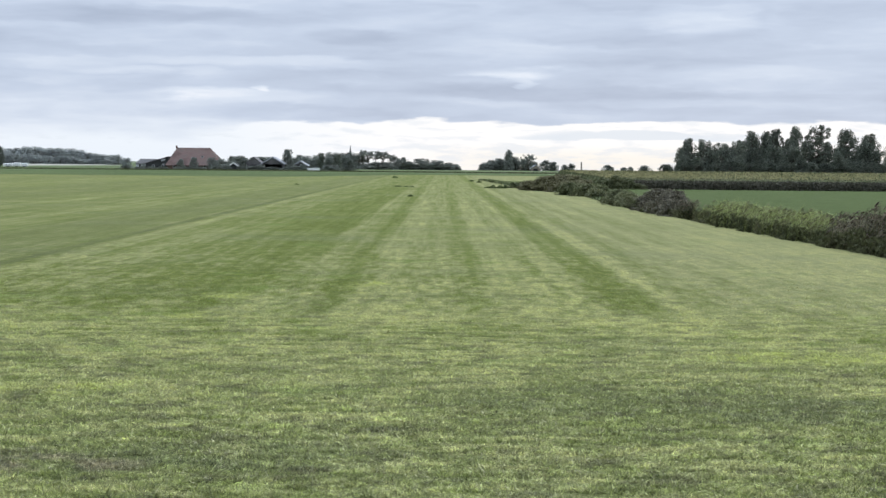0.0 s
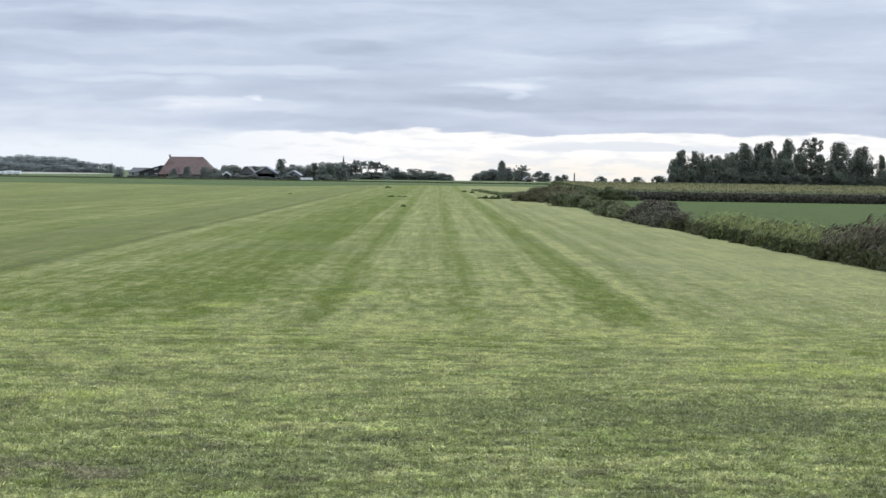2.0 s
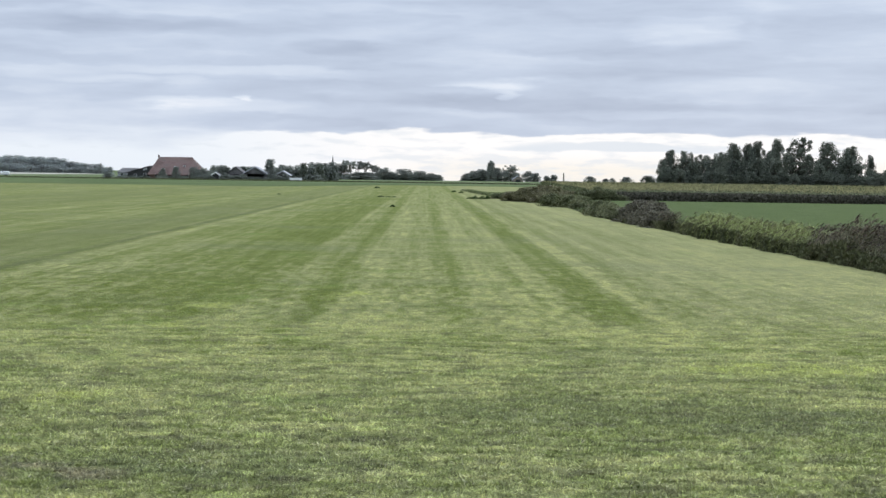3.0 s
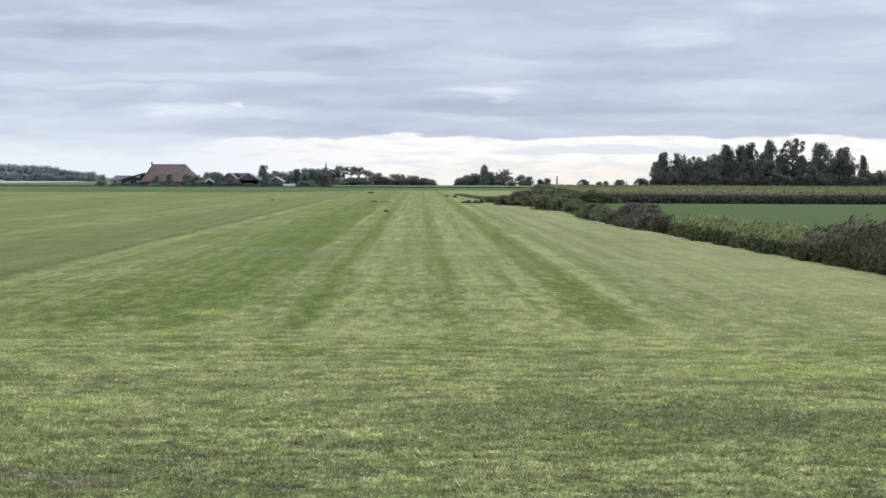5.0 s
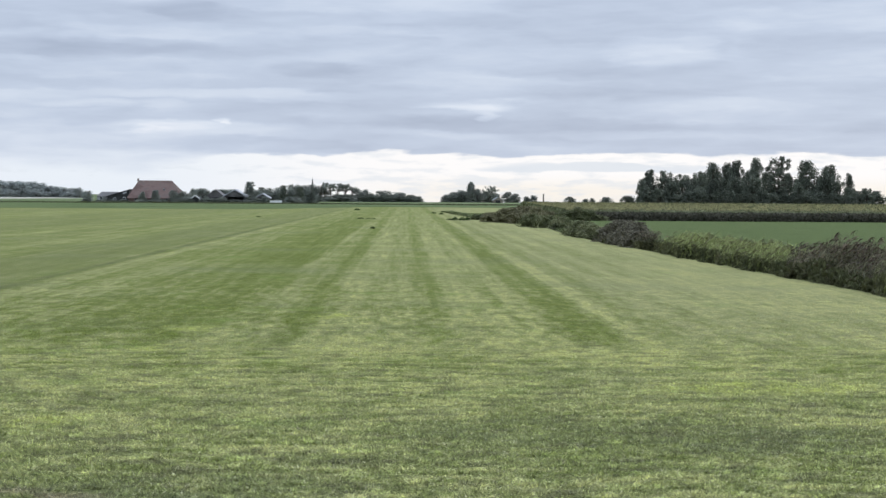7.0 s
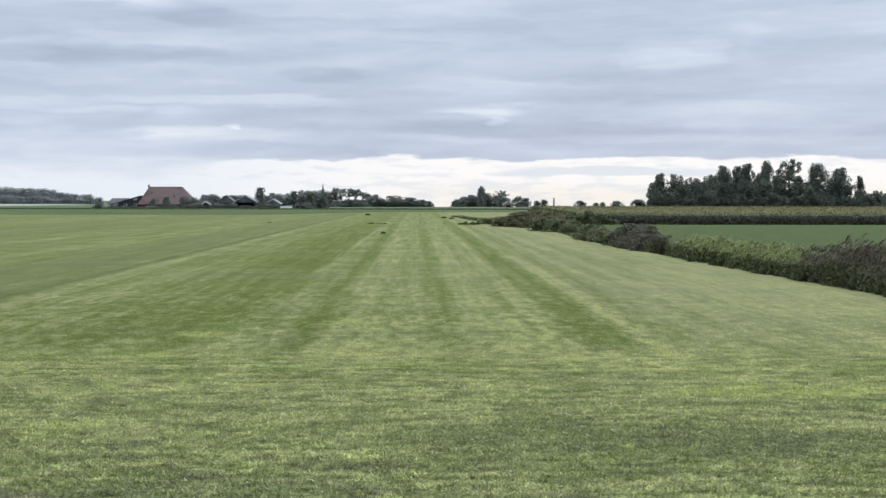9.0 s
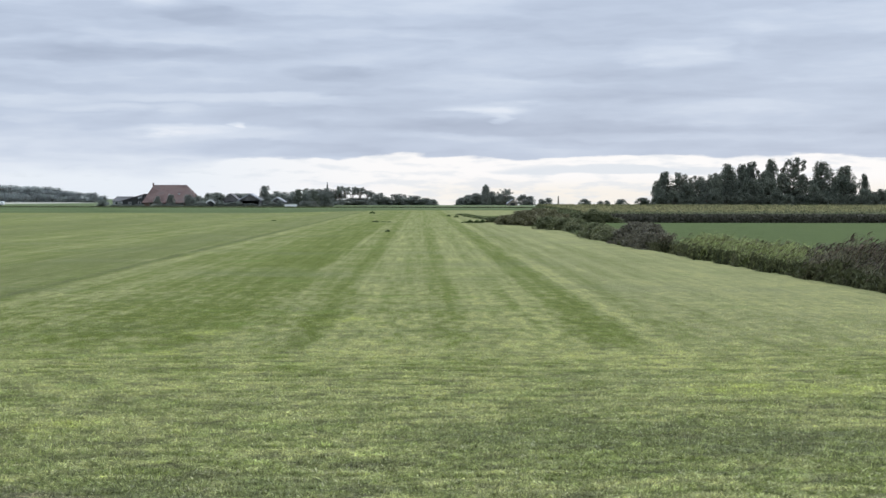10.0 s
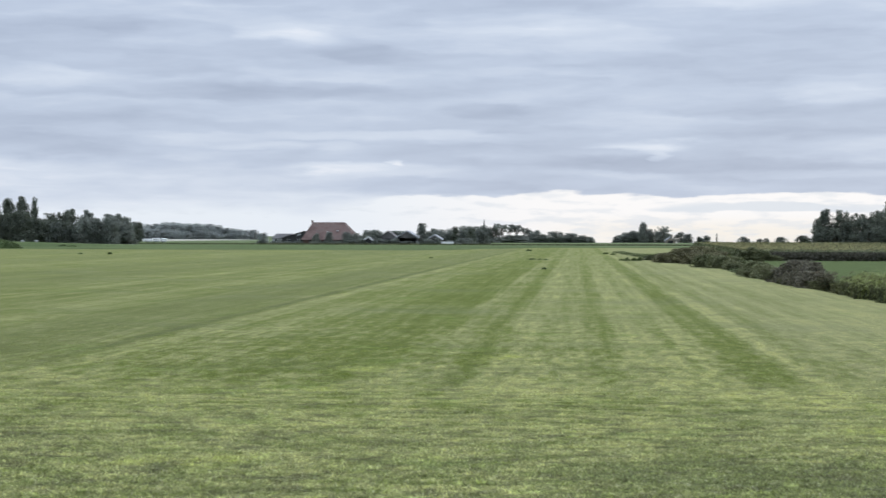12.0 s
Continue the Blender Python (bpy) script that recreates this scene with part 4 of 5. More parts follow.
for kind, leaf, plume_mat, length, plumes, stems in (("brown", REED_DULL, PLUME, 2.38, 0.55, 380), ("green", REED_GREEN, PLUME_GREEN, 2.1, 0.2, 340), ("slim", REED_DULL, PLUME, 2.3, 0.55, 250)):
    for n in range(3):
        dead, st, le, pl = grow_reeds(31 + n + len(kind), stems, length, plumes, 0.62 if kind == "slim" else 1.25, 1.5)
        REED_KINDS[kind, n] = mesh_from("litter", dead[0], dead[1], REED_SHADE_LITTER), mesh_from("stalks", st[0], st[1], REED_STEM), mesh_from("leaves", le[0], le[1], leaf), mesh_from("plumes", pl[0], pl[1], plume_mat)


def reed_clump(kind, n, x, y, tall, turn):
    words = {"brown": "dense clump of tall reeds with purplish-brown plumes bent by wind", "slim": "narrow clump of brown reeds with dark plumes bent by wind", "green": "clump of green reeds with few young plumes bent by wind"}[kind]
    e = thing("reed_clump", x, y, -0.75, words, "reeds", "reeds along the ditch")
    e.matrix_basis = pose(x, y, -0.75, 0, 0, turn) @ Matrix.Diagonal((1, 1, tall, 1))
    dead, st, le, pl = REED_KINDS[kind, n]
    for name, me in (("litter", dead), ("stem_stand", st), ("foliage", le), ("seed_head_mass", pl)):
        tagged(part(name, me, None, e), kind="stuff")


rng = np.random.default_rng(8)
i = 0
y = 62.0
while y < 194:
    kind = "brown" if 76.5 < y < 94 or y > 137 else "green"
    if y > 137:
        kind = "slim"
    if not (132.5 < y < 140.5 or 163.5 < y < 173.5):
        tall = rng.uniform(-0.07, 0.07) + np.interp(y, [62, 74, 80, 87, 93, 97, 112, 126, 139, 144, 152, 163, 174, 184, 193, 201], [0.95, 0.98, 0.82, 1.10, 0.92, 0.94, 0.96, 1.0, 0.85, 1.0, 1.0, 0.86, 0.82, 0.95, 0.85, 0.55])
        if y > 137:
            tall *= rng.uniform(0.6, 0.95)
        slim = y > 137
        reed_clump(kind, i % 3, ditch_near(y) + (0.75 if slim else 1.3) + rng.uniform(-0.4, 0.35), y + rng.uniform(-0.4, 0.4), tall, rng.uniform(-12, 12))
        # lower row added out of sight to block light coming through the front reeds
        if y < 127:
            reed_clump(kind, (i + 1) % 3, ditch_near(y) + 3.6 + rng.uniform(-0.3, 0.3), y + rng.uniform(-0.4, 0.4), tall * 0.8, rng.uniform(-12, 12))
        i += 1
    y += 2.1 if y < 137 else 2.8

# rounded dull bushes that stand among the slim reeds
for y0, y1, peak, count, leaf in ((143.0, 162.5, 1.95, 9, LEAF_DULL), (172.5, 191.5, 1.5, 8, LEAF_HEDGE)):
    for i in range(count):
        k = (i + 0.5) / count
        y = y0 + (y1 - y0) * k
        x = ditch_near(y) + 1.1 + rng.uniform(-0.35, 0.5)
        top = peak * (0.62 + 0.42 * math.sin(math.pi * k) ** 0.7) * rng.uniform(0.88, 1.05)
        plant_tree("shrub", x, y, top - ground_height(x, y), rng.uniform(2.2, 3.0), leaf, "bushes along the ditch")

# shrubs and rough herbs farther along the ditch
for y in np.arange(208, 440, 3.4):
    y = float(y + rng.uniform(-1, 1))
    top = np.interp(y, [208, 219, 222, 232, 243, 248, 290, 300, 316, 330, 440], [0.15, 0.2, 1.0, 1.5, 1.2, 0.7, 0.8, 1.0, 0.8, 0.4, 0.35]) * rng.uniform(0.7, 1.1)
    x = ditch_near(y) + 1.2 + rng.uniform(-0.6, 1.2)
    plant_tree("shrub", x, y, top - ground_height(x, y), rng.uniform(2.0, 3.2), LEAF_WEED if y < 221 or y > 326 else LEAF_HEDGE, "bushes along the ditch")
# a broad brown bramble mound
for x, y, t, w in ((13.0, 276, 1.5, 3.4), (14.6, 272, 2.0, 3.4), (16.2, 268, 2.3, 3.6), (17.6, 270, 2.5, 4.0), (19.2, 266, 2.4, 3.6), (20.6, 270, 1.7, 3.2), (16.6, 262, 1.6, 3.4), (18.6, 260, 1.7, 3.0), (15.2, 280, 2.1, 3.6), (18.2, 282, 2.4, 4.0)):
    plant_tree("shrub", x, y, t - ground_height(x, y), w, LEAF_BRAMBLE, "bushes along the ditch")
for x, y, t, w in ((26.7, 297, 1.5, 2.6), (28.1, 297, 2.3, 2.8), (29.6, 298, 1.7, 2.6), (31.4, 298, 1.0, 2.6), (15.9, 236, 1.7, 2.6), (17.4, 229, 1.6, 2.8), (11.6, 302, 0.9, 2.2), (13.2, 301, 1.0, 2.4)):
    plant_tree("shrub", x, y, t - ground_height(x, y), w, LEAF_HEDGE, "bushes along the ditch")

# ================= maize


def maize():
    rng = np.random.default_rng(15)
    e = thing("maize_field", 60, 306, 0, "field of ripening maize with pale tassels and dark green flanks", "crop", kind="stuff")
    # stalks and leaves of the rows along the front
    n = 2600
    px = rng.uniform(-34, 75, n)
    py = np.floor(rng.uniform(0, 7, n)) * 0.75
    stalks = []
    lv, lq, lt = [], [], []
    for x, y in zip(px, py):
        h = rng.uniform(1.4, 1.85) + 0.16 * noise.noise((x * 0.35, y, 2.0))
        b = np.array([x, y, 0.0])
        for j in range(7):
            z = rng.uniform(0.15, 0.92) * h
            a = rng.uniform(0, 2 * math.pi)
            d = np.array([math.cos(a), math.sin(a), 0.0])
            ln = rng.uniform(0.4, 0.75)
            p = b + (0, 0, z)
            q = p + d * ln * 0.5 + (0, 0, ln * 0.4)
            t = q + d * ln * 0.5 + (0, 0, -ln * rng.uniform(0.3, 0.8))
            k = len(lv)
            lv.extend(ribbon(p, q, t, 0.03, 0.045, (-d[1], d[0], 0)))
            lq.append((k, k + 1, k + 2, k + 3))
            lt.append((k + 3, k + 2, k + 4))
    part("foliage", mesh_from("foliage", np.array(lv), [np.array(lq), np.array(lt)], MAIZE_LEAF), None, e)
    v, f = joined([tube([(x, y, 0), (x + 0.03, y, 1.0), (x + 0.05, y, 1.7)], [0.016, 0.012, 0.005], 3) for x, y in zip(px[:1300], py[:1300])])
    part("stem_stand", mesh_from("stem_stand", v, f, MAIZE_LEAF), None, e)
    # the dense stand behind them
    x0, x1, d = -33.0, 420.0, 335.0
    bm = bmesh.new()
    slab(bm, [(x0 + 0.5, 4.5, 1.25), (x1, 4.5, 1.25), (x1, d, 1.25), (x0 + 14, d, 1.25)], 1.24)
    part("stand", bm, MAIZE_LEAF, e)
    # tops: leaves and tassels
    n = 60000
    y = 1.0 / rng.uniform(1 / 640.0, 1 / 306.3, n) - 306
    left = -33.5 + 14 * y / d
    x = left + rng.uniform(0, 1, n) ** 1.5 * (200 - left)
    z = 1.3 + rng.uniform(0, 0.5, n)
    v, f = leaf_quads(np.stack([x, y, z], 1), rng.uniform(0.12, 0.3, n) * (1 + y / 400), rng, 1.2)
    part("canopy", mesh_from("canopy", v, f, MAIZE_LEAF), None, e)
    # the flank along the rough strip
    k = 9000
    fy = 1.0 / rng.uniform(1 / 640.0, 1 / 306.3, k) - 306
    fx = -33.6 + 14 * fy / d + rng.normal(0, 0.35, k)
    v, f = leaf_quads(np.stack([fx, fy, rng.uniform(0.05, 1.75, k)], 1), rng.uniform(0.15, 0.4, k), rng, 1.2)
    part("flank", mesh_from("flank", v, f, MAIZE_LEAF), None, e)
    m = 42000
    x, y = x[:m], y[:m]
    b = np.stack([x, y, 1.5 + rng.uniform(0, 0.22, m)], 1)
    a = rng.uniform(0, math.pi, m)
    w = np.stack([np.cos(a), np.sin(a), np.zeros(m)], 1) * (0.05 + y[:, None] * 0.00025)
    top = b + np.stack([rng.normal(0.04, 0.05, m), rng.normal(0, 0.05, m), rng.uniform(0.18, 0.34, m)], 1)
    v = np.stack([b - w * 0.3, b + w * 0.3, top + w, top - w], 1).reshape(-1, 3)
    part("tassel_layer", mesh_from("tassel_layer", v, np.arange(4 * m).reshape(-1, 4), MAIZE_TASSEL), None, e)


maize()

# ================= low verges and tufts


def tuft_band(name, x0, x1, y0, y1, count, high, mat, label):
    rng = np.random.default_rng(int(abs(x0) + y0))
    c = np.stack([rng.uniform(x0, x1, count), rng.uniform(y0, y1, count), rng.uniform(0.02, high, count)], 1)
    c[:, 2] += [ground_height(px, py) for px, py in c[:, :2]]
    v, f = leaf_quads(c, rng.uniform(0.12, 0.32, count), rng, 1.5)
    ob = new(name, mesh_from(name, v, f, mat))
    tagged(ob, label, "grass", kind="stuff")


tuft_band("verge", -180, 60, 735, 748, 32000, 0.4, LEAF_HEDGE, "dark low hedge in front of the farms")


# dark leaf band added in place of the shade on the maize front
tuft_band("maize_verge", 27, 140, 299.5, 305.6, 46000, 1.35, SKIRT_SHADE, "dark leaf band added as shade along the foot of the maize")


def rough_herbs():
    """Waist-high weeds on the rough strip between the ditch and the maize."""
    rng = np.random.default_rng(52)
    n = 46000
    y = 1.0 / rng.uniform(1 / 400.0, 1 / 238.0, n)
    near = ditch_near(np.minimum(y, 440.0)) + 1.5
    far = np.where(y < 306, 27.0 - (306 - y) * 0.09, 27.0 + 14 * (y - 306) / 335)
    k = rng.uniform(0, 1, n)
    x = near + k * (far - near)
    swell = 0.5 + 0.5 * np.sin(x * 0.55 + y * 0.11) * np.sin(y * 0.07 + 1.0)
    high = (0.12 + 0.55 * swell ** 2) * np.clip(k * 4, 0.3, 1) * np.clip((400 - y) / 90, 0.15, 1)
    c = np.stack([x, y, rng.uniform(0, 1, n) ** 0.7 * high], 1)
    v, f = leaf_quads(c, rng.uniform(0.07, 0.2, n) * (0.6 + y / 500), rng, 1.2)
    ob = new("rough_herbs", mesh_from("rough_herbs", v, f, LEAF_WEED))
    tagged(ob, "rough olive weeds between the ditch and the maize", "weeds", kind="stuff")


rough_herbs()


def tuft(x, y, wide, high, label, mat=None):
    rng = np.random.default_rng(int(abs(x * 10) + y))
    n = 170
    a, r = rng.uniform(0, 2 * math.pi, n), np.sqrt(rng.uniform(0, 1, n))
    c = np.stack([np.cos(a) * r * wide / 2, np.sin(a) * r * wide / 3, rng.uniform(0.02, 1, n) * high * (1.05 - r * r * 0.8)], 1)
    v, f = leaf_quads(c, rng.uniform(0.05, 0.13, n) * min(1.5, high * 2.5), rng, 1.5)
    ob = new("weed_tuft", mesh_from("weed_tuft", v, f, mat or LEAF_TURF))
    ob.matrix_basis = pose(x, y, 0)
    tagged(ob, label, "weeds", "weed tufts in the meadow")


# the tuft at (-3.9, 217) stands in for a small animal
for x, y, w, t in ((-7.4, 303, 1.1, 0.28), (-6.2, 303, 0.8, 0.2), (-5.2, 302, 0.8, 0.2), (-3.9, 217, 0.6, 0.24), (-25.3, 318, 0.9, 0.2), (-12.4, 470, 1.6, 0.5), (7.0, 296, 1.0, 0.3), (7.9, 295, 1.1, 0.5),
                   (9.0, 294, 1.2, 0.55), (9.9, 296, 0.8, 0.5), (-99, 362, 1.2, 0.3), (-93, 362, 1.0, 0.45), (-163, 575, 3.2, 0.7), (-160, 575, 3.0, 0.6), (6.0, 400, 1.2, 0.4), (7.3, 380, 1.1, 0.4)):
    tuft(x, y, w, t, "small dark weed tuft standing in the mown meadow")

# ================= farm buildings


def hip_roof(bm, x0, x1, y0, y1, eave, ridge, rx0, rx1, thick=0.18):
    ym = (y0 + y1) / 2
    slab(bm, [(x0, y0, eave), (x1, y0, eave), (rx1, ym, ridge), (rx0, ym, ridge)], thick)
    slab(bm, [(x1, y1, eave), (x0, y1, eave), (rx0, ym, ridge), (rx1, ym, ridge)], thick)
    slab(bm, [(x0, y1, eave), (x0, y0, eave), (rx0, ym, ridge)], thick)
    slab(bm, [(x1, y0, eave), (x1, y1, eave), (rx1, ym, ridge)], thick)
    return bm


def window(parent, x, y, z, w, h):
    bm = box(bmesh.new(), x - w / 2, x + w / 2, y - 0.06, y + 0.02, z, z + 0.1)
    box(bm, x - w / 2, x + w / 2, y - 0.06, y + 0.02, z + h - 0.1, z + h)
    box(bm, x - w / 2, x - w / 2 + 0.1, y - 0.06, y + 0.02, z + 0.1, z + h - 0.1)
    box(bm, x + w / 2 - 0.1, x + w / 2, y - 0.06, y + 0.02, z + 0.1, z + h - 0.1)
    f = part("window", bm, WHITE, parent, "white-framed window")
    part("pane", box(bmesh.new(), x - w / 2 + 0.1, x + w / 2 - 0.1, y - 0.03, y + 0.01, z + 0.1, z + h - 0.1), GLASS, f, "dark glass pane")


def farmhouse():
    """The great farmhouse under one steep hipped roof, with a lower wing."""
    e = thing("farmhouse", -113.4, 838, 0, "brick farmhouse under a huge red tiled hipped roof", "farmhouse")
    part("wall", box(bmesh.new(), -12.2, 11.8, 0.6, 23.6, 0, 2.0), BRICK, e, "low brick wall")
    part("roof", hip_roof(bmesh.new(), -13.0, 12.6, -0.4, 24.6, 1.75, 9.8, -9.3, 5.8), ROOF_RED, e, "weathered red tiled roof")
    bm = box(bmesh.new(), -9.9, -9.2, 11.8, 12.4, 9.4, 10.7)
    box(bm, -10.0, -9.1, 11.7, 12.5, 10.5, 10.65)
    part("chimney", bm, BRICK, e)
    for x in (-9.0, -4.5, 0.5, 5.0):
        window(e, x, 0.58, 0.6, 1.1, 1.2)
    part("barn_door", box(bmesh.new(), 9.6, 11.6, 0.52, 0.6, 0, 1.9), DARK_WOOD, e, "dark tarred barn door")
    bm = bmesh.new()
    for k in range(6):
        box(bm, 9.75 + 0.3 * k, 9.97 + 0.3 * k, 0.49, 0.52, 0.05, 1.85)
    part("boarding", bm, DARK_WOOD, e)
    # dormers in the front slope
    for x, z in ((-1.0, 4.9), (3.2, 5.5)):
        y = 12.1 * (z - 1.75) / 8.05 - 0.2
        d = part("dormer", box(bmesh.new(), x - 0.4, x + 0.4, y - 0.5, y + 0.4, z - 0.2, z + 0.55), WHITE, e, "small pale dormer")
        part("pane", box(bmesh.new(), x - 0.3, x + 0.3, y - 0.53, y - 0.5, z - 0.1, z + 0.45), GLASS, d)
    # the lower wing with a dark roof
    w = thing("farm_wing", -131, 840, 0, "low farm wing with a dark slate roof and pale gable", "barn")
    bm = bmesh.new()
    outline = [(-4.6, 0.0), (5.4, 0.0), (5.4, 5.4), (-4.6, 2.5)]
    front = [bm.verts.new((px, 0.4, pz)) for px, pz in outline]
    back = [bm.verts.new((px, 9.6, pz)) for px, pz in outline]
    bm.faces.new(front)
    bm.faces.new(back[::-1])
    for i in range(4):
        j = (i + 1) % 4
        bm.faces.new((front[j], front[i], back[i], back[j]))
    part("wall", bm, DARK_WOOD, w, "dark tarred board wall")
    bm = bmesh.new()
    slab(bm, [(-5.0, 0, 2.6), (5.6, 0, 5.7), (5.6, 10, 5.7), (-5.0, 10, 2.6)], 0.2)
    part("roof", bm, ROOF_DARK, w, "dark slate lean-to roof")
    bm = bmesh.new()
    slab(bm, [(2.4, 0.28, 4.2), (4.2, 0.28, 4.7), (4.2, 0.38, 4.7), (2.4, 0.38, 4.2)], 0.8)
    part("gable", bm, PALE, w, "pale boarded gable")
    window(w, 3.2, 0.38, 0.9, 1.2, 1.1)
    window(w, -1.2, 0.38, 0.8, 1.2, 1.1)


farmhouse()


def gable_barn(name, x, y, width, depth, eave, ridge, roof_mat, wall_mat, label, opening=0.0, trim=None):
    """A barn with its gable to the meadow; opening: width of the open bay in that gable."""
    e = thing(name, x, y, 0, label, "barn")
    h = width / 2
    part("side_wall", box(bmesh.new(), -h, -h + 0.25, 0, depth, 0, eave), wall_mat, e)
    part("side_wall", box(bmesh.new(), h - 0.25, h, 0, depth, 0, eave), wall_mat, e)
    part("back_wall", box(bmesh.new(), -h + 0.25, h - 0.25, depth - 0.25, depth, 0, eave), wall_mat, e)
    k = opening / 2
    bm = bmesh.new()
    if k < h - 0.5:
        box(bm, -h + 0.25, -k, 0.0, 0.2, 0, eave)
        box(bm, k + 0.001, h - 0.25, 0.0, 0.2, 0, eave)
    # the gable over the bay
    zk = eave - 0.45 if opening else eave - 0.1
    pts = [(-h + 0.1, eave), (0, ridge - 0.12), (h - 0.1, eave), (h - 0.3, zk), (-h + 0.3, zk)]
    f0 = [bm.verts.new((px, 0.02, pz)) for px, pz in pts]
    f1 = [bm.verts.new((px, 0.18, pz)) for px, pz in pts]
    bm.faces.new(f0)
    bm.faces.new(f1[::-1])
    for i in range(5):
        j = (i + 1) % 5
        bm.faces.new((f0[j], f0[i], f1[i], f1[j]))
    part("front_wall", bm, wall_mat, e)
    o = 0.45
    drop = (ridge - eave) / h * o
    part("roof_slope", slab(bmesh.new(), [(-h - o, -o, eave - drop), (0, -o, ridge), (0, depth + o, ridge), (-h - o, depth + o, eave - drop)], 0.22), roof_mat, e)
    part("roof_slope", slab(bmesh.new(), [(0, -o, ridge), (h + o, -o, eave - drop), (h + o, depth + o, eave - drop), (0, depth + o, ridge)], 0.22), roof_mat, e)
    if trim:
        for k in (-1, 1):
            ends = [(0, -o - 0.09, ridge + 0.05), (k * (h + o), -o - 0.09, eave - drop + 0.05), (k * (h + o), -o - 0.01, eave - drop + 0.05), (0, -o - 0.01, ridge + 0.05)]
            part("bargeboard", slab(bmesh.new(), ends[::k], 0.55), trim, e, "pale board along the gable edge")
    if not opening:
        part("barn_door", box(bmesh.new(), -1.3, 1.3, -0.06, -0.004, 0, min(eave - 0.2, 2.4)), DARK_WOOD, e, "dark boarded barn door")
    return e


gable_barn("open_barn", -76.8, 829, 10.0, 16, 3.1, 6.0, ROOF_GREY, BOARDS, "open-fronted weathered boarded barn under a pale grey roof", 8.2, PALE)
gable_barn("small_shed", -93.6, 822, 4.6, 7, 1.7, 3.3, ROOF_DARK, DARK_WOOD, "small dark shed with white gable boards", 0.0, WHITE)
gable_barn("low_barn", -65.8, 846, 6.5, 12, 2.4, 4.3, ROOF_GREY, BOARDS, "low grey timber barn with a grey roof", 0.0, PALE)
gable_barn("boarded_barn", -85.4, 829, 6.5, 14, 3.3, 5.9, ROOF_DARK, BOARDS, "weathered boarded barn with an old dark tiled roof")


def low_house(x, y):
    """A low pale farm cottage with a dark hipped roof, its long side to the meadow."""
    e = thing("cottage", x, y, 0, "low pale farm cottage with a dark hipped roof", "house")
    part("wall", box(bmesh.new(), -5.4, 5.0, 0.4, 7.6, 0, 2.5), PALE, e, "pale plastered wall")
    part("roof", hip_roof(bmesh.new(), -5.9, 5.5, 0, 8, 2.35, 4.5, -4.0, 3.8), ROOF_DARK, e, "dark hipped roof")
    for k in (-3.6, -0.4, 2.8):
        window(e, k, 0.38, 0.8, 1.3, 1.3)


low_house(-137.6, 858)
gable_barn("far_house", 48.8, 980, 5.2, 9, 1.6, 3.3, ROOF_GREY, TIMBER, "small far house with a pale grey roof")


def silage_wall(x, y, length, high, label):
    e = thing("silage_clamp", x, y, 0, label, "clamp")
    n = 4
    w = length / n
    for i in range(n):
        part("panel", box(bmesh.new(), i * w + 0.02, (i + 1) * w - 0.02, 0, 0.3, 0, high, 0.03), WHITE, e)
    part("coping", box(bmesh.new(), 0, length, -0.05, 0.35, high, high + 0.08), PALE, e)


silage_wall(-60.3, 817, 5.4, 1.1, "low white wall panels beside the farmyard")


def caravan(x, y, length, high, label):
    """A white caravan: rounded body, window, wheels and drawbar."""
    e = thing("caravan", x, y, 0, label, "caravan", "caravans by the far wood")
    body = part("body", box(bmesh.new(), 0, length, 0, 2.2, 0.4, high, 0.3), WHITE, e, "white rounded body")
    bm = bmesh.new()
    for k in range(2):
        box(bm, length * (0.25 + 0.38 * k), length * (0.38 + 0.38 * k), -0.03, 0.0, high * 0.6, high * 0.76)
    part("pane", bm, GLASS, body)
    for k in (0.42, 0.6):
        bm = bmesh.new()
        bmesh.ops.create_cone(bm, cap_ends=True, segments=14, radius1=0.33, radius2=0.33, depth=0.2, matrix=pose(length * k, 0.1, 0.33, 90, 0, 0))
        part("wheel", bm, TYRE, e)
    part("drawbar", box(bmesh.new(), length, length + 1.0, 1.0, 1.15, 0.42, 0.52), STEEL, e)


caravan(-211.3, 886, 4.4, 1.75, "small white caravan parked on grass")
caravan(-206.4, 885, 3.3, 2.1, "white caravan parked on grass beside another")
caravan(-202.8, 886, 3.1, 2.0, "white caravan parked on grass beside another")


def steeple(x, y, high):
    e = thing("church_tower", x, y, 0, "slender far church spire rising out of trees", "church")
    part("tower", box(bmesh.new(), -0.9, 0.9, 0, 1.8, 0, high * 0.6), STONE, e)
    bm = bmesh.new()
    bmesh.ops.create_cone(bm, cap_ends=True, segments=8, radius1=0.9, radius2=0.05, depth=high * 0.4, matrix=pose(0, 0.9, high * 0.8))
    part("spire", bm, ROOF_DARK, e)


steeple(-65.9, 1300, 15.6)


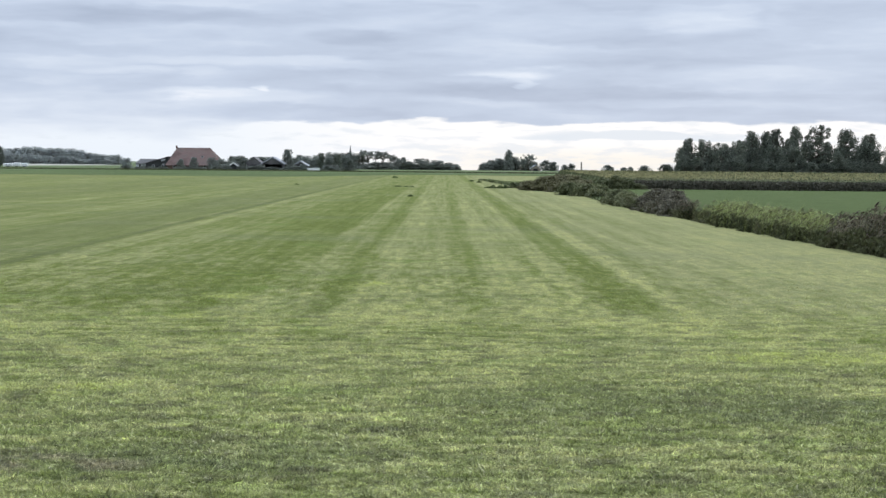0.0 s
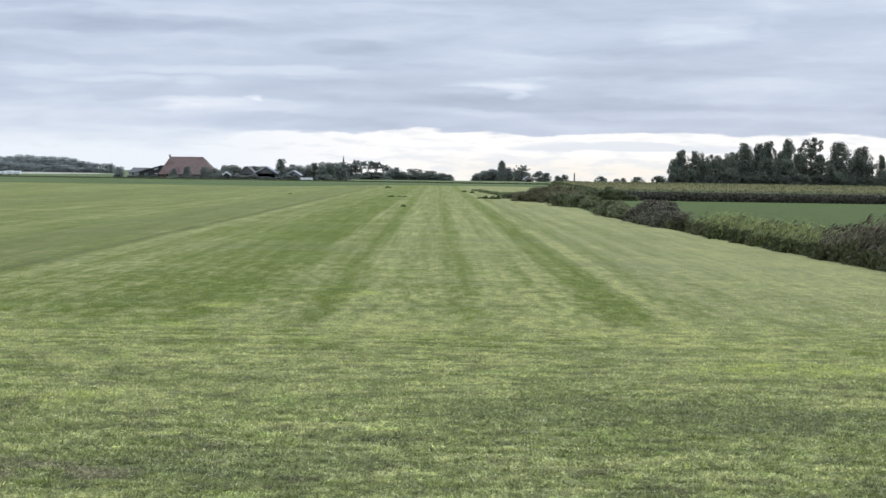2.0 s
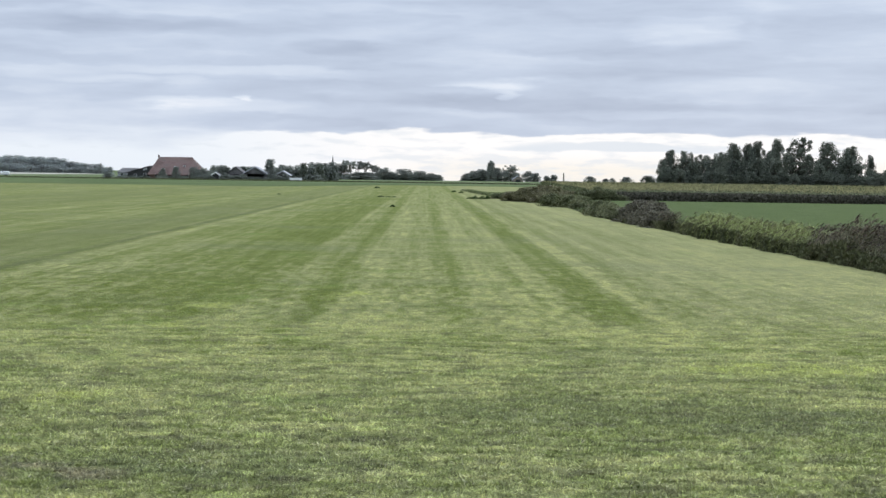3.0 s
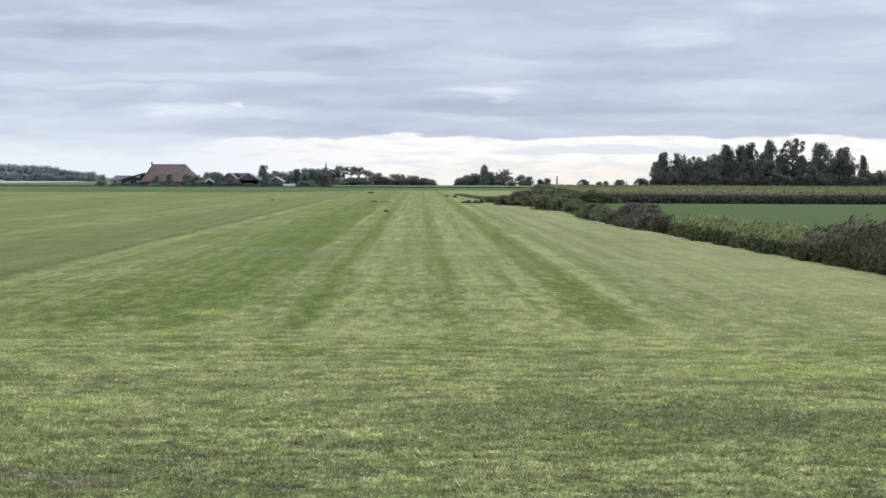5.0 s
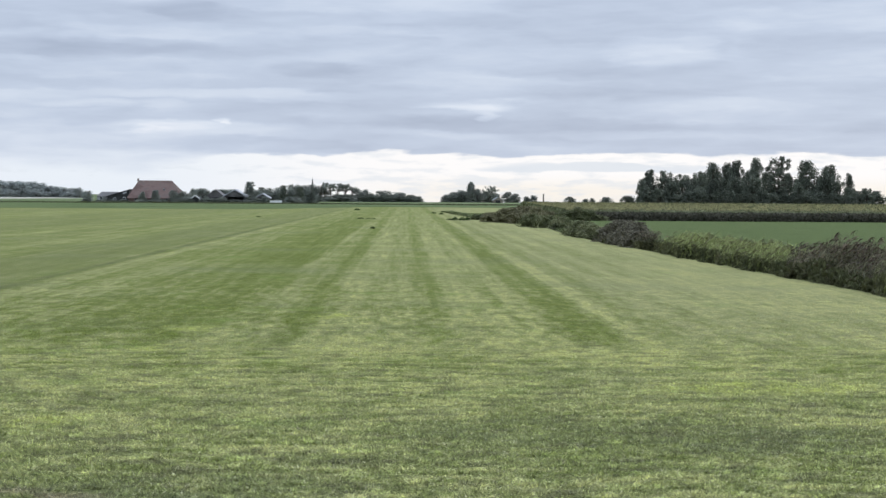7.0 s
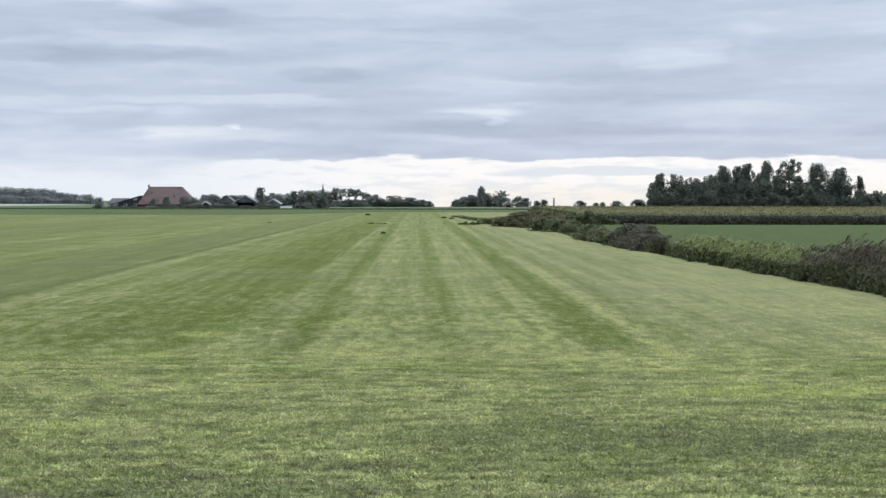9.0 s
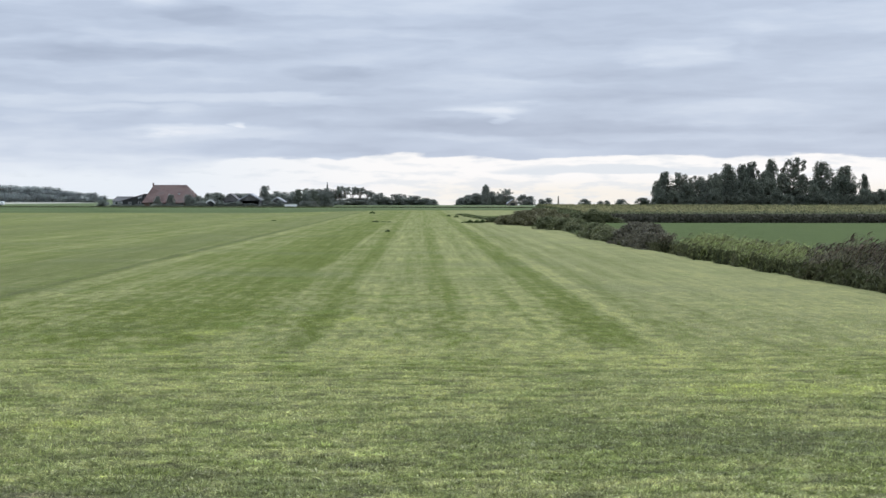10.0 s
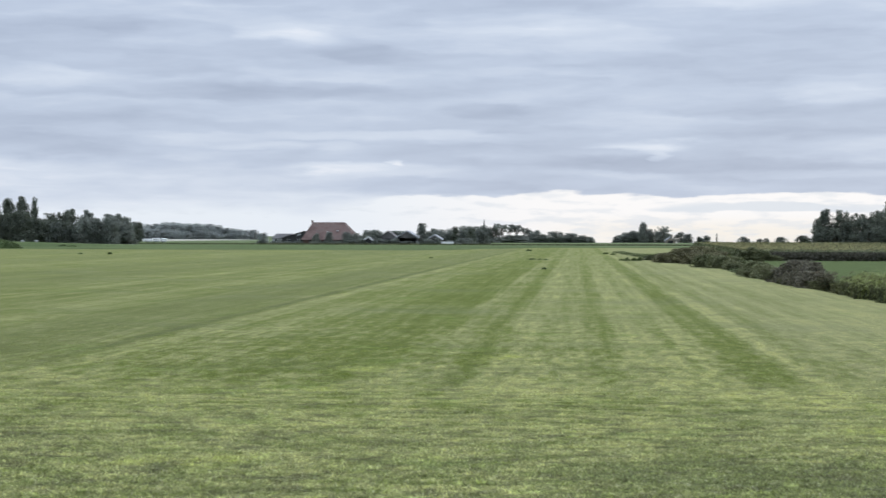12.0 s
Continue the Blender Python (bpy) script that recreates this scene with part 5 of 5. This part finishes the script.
def mast(x, y, high):
    e = thing("mast", x, y, 0, "slender grey mast on the horizon", "mast")
    v, f = tube([(0, 0, 0), (0, 0, high * 0.5), (0, 0, high)], [0.5, 0.42, 0.34], 8)
    part("pole", mesh_from("pole", v, f, TIMBER, smooth=True), None, e)
    part("cap", box(bmesh.new(), -0.34, 0.34, -0.34, 0.34, high, high + 0.15), STEEL, e)


mast(74.5, 1000, 5.0)


def heap(x, y, rx, ry, high):
    """A rounded heap under rough dark grass."""
    rng = np.random.default_rng(3)
    verts, n, m = [], 28, 9
    for j in range(m):
        k = j / (m - 1)
        for i in range(n):
            a = 2 * math.pi * i / n
            r = math.sqrt(max(0.0, 1 - k * k)) if j else 1.0
            bump = 1 + 0.10 * noise.noise((math.cos(a) * 2, math.sin(a) * 2, k * 3))
            verts.append((math.cos(a) * rx * r * bump, math.sin(a) * ry * r * bump, -0.1 + k * high * bump))
    faces = [(j * n + i, j * n + (i + 1) % n, (j + 1) * n + (i + 1) % n, (j + 1) * n + i) for j in range(m - 1) for i in range(n)]
    e = thing("grassy_heap", x, y, ground_height(x, y), "rounded heap overgrown with dark green grass", "heap")
    part("body", mesh_from("body", verts, np.array(faces), LEAF_TURF, smooth=True), None, e)
    c = 5000
    a, k = rng.uniform(0, 2 * math.pi, c), rng.uniform(0, 1, c)
    r = np.sqrt(1 - k * k)
    v, f = leaf_quads(np.stack([np.cos(a) * rx * r, np.sin(a) * ry * r, k * high], 1), rng.uniform(0.1, 0.25, c), rng, 1.0)
    tagged(part("grass_cover", mesh_from("grass_cover", v, f, LEAF_TURF), None, e), kind="stuff")


heap(-164.0, 497, 11.5, 5.0, 2.7)


def wrapped_bale(x, y):
    e = thing("wrapped_bale", x, y, ground_height(x, y), "round hay bale wrapped in pale grey film, lying on grass", "bale", "white bales by the grove")
    bm = bmesh.new()
    made = bmesh.ops.create_cone(bm, cap_ends=True, segments=18, radius1=0.45, radius2=0.45, depth=1.2, matrix=pose(0, 0, 0.43, 0, 90, 0))
    rim = [ed for ed in bm.edges if len(ed.link_faces) == 2 and any(len(fc.verts) > 4 for fc in ed.link_faces)]
    bmesh.ops.bevel(bm, geom=rim, offset=0.12, segments=2, affect="EDGES", profile=0.5)
    part("film", bm, FILM, e)


for x, y in ((-210.0, 686), (-204.0, 684)):
    wrapped_bale(x, y)
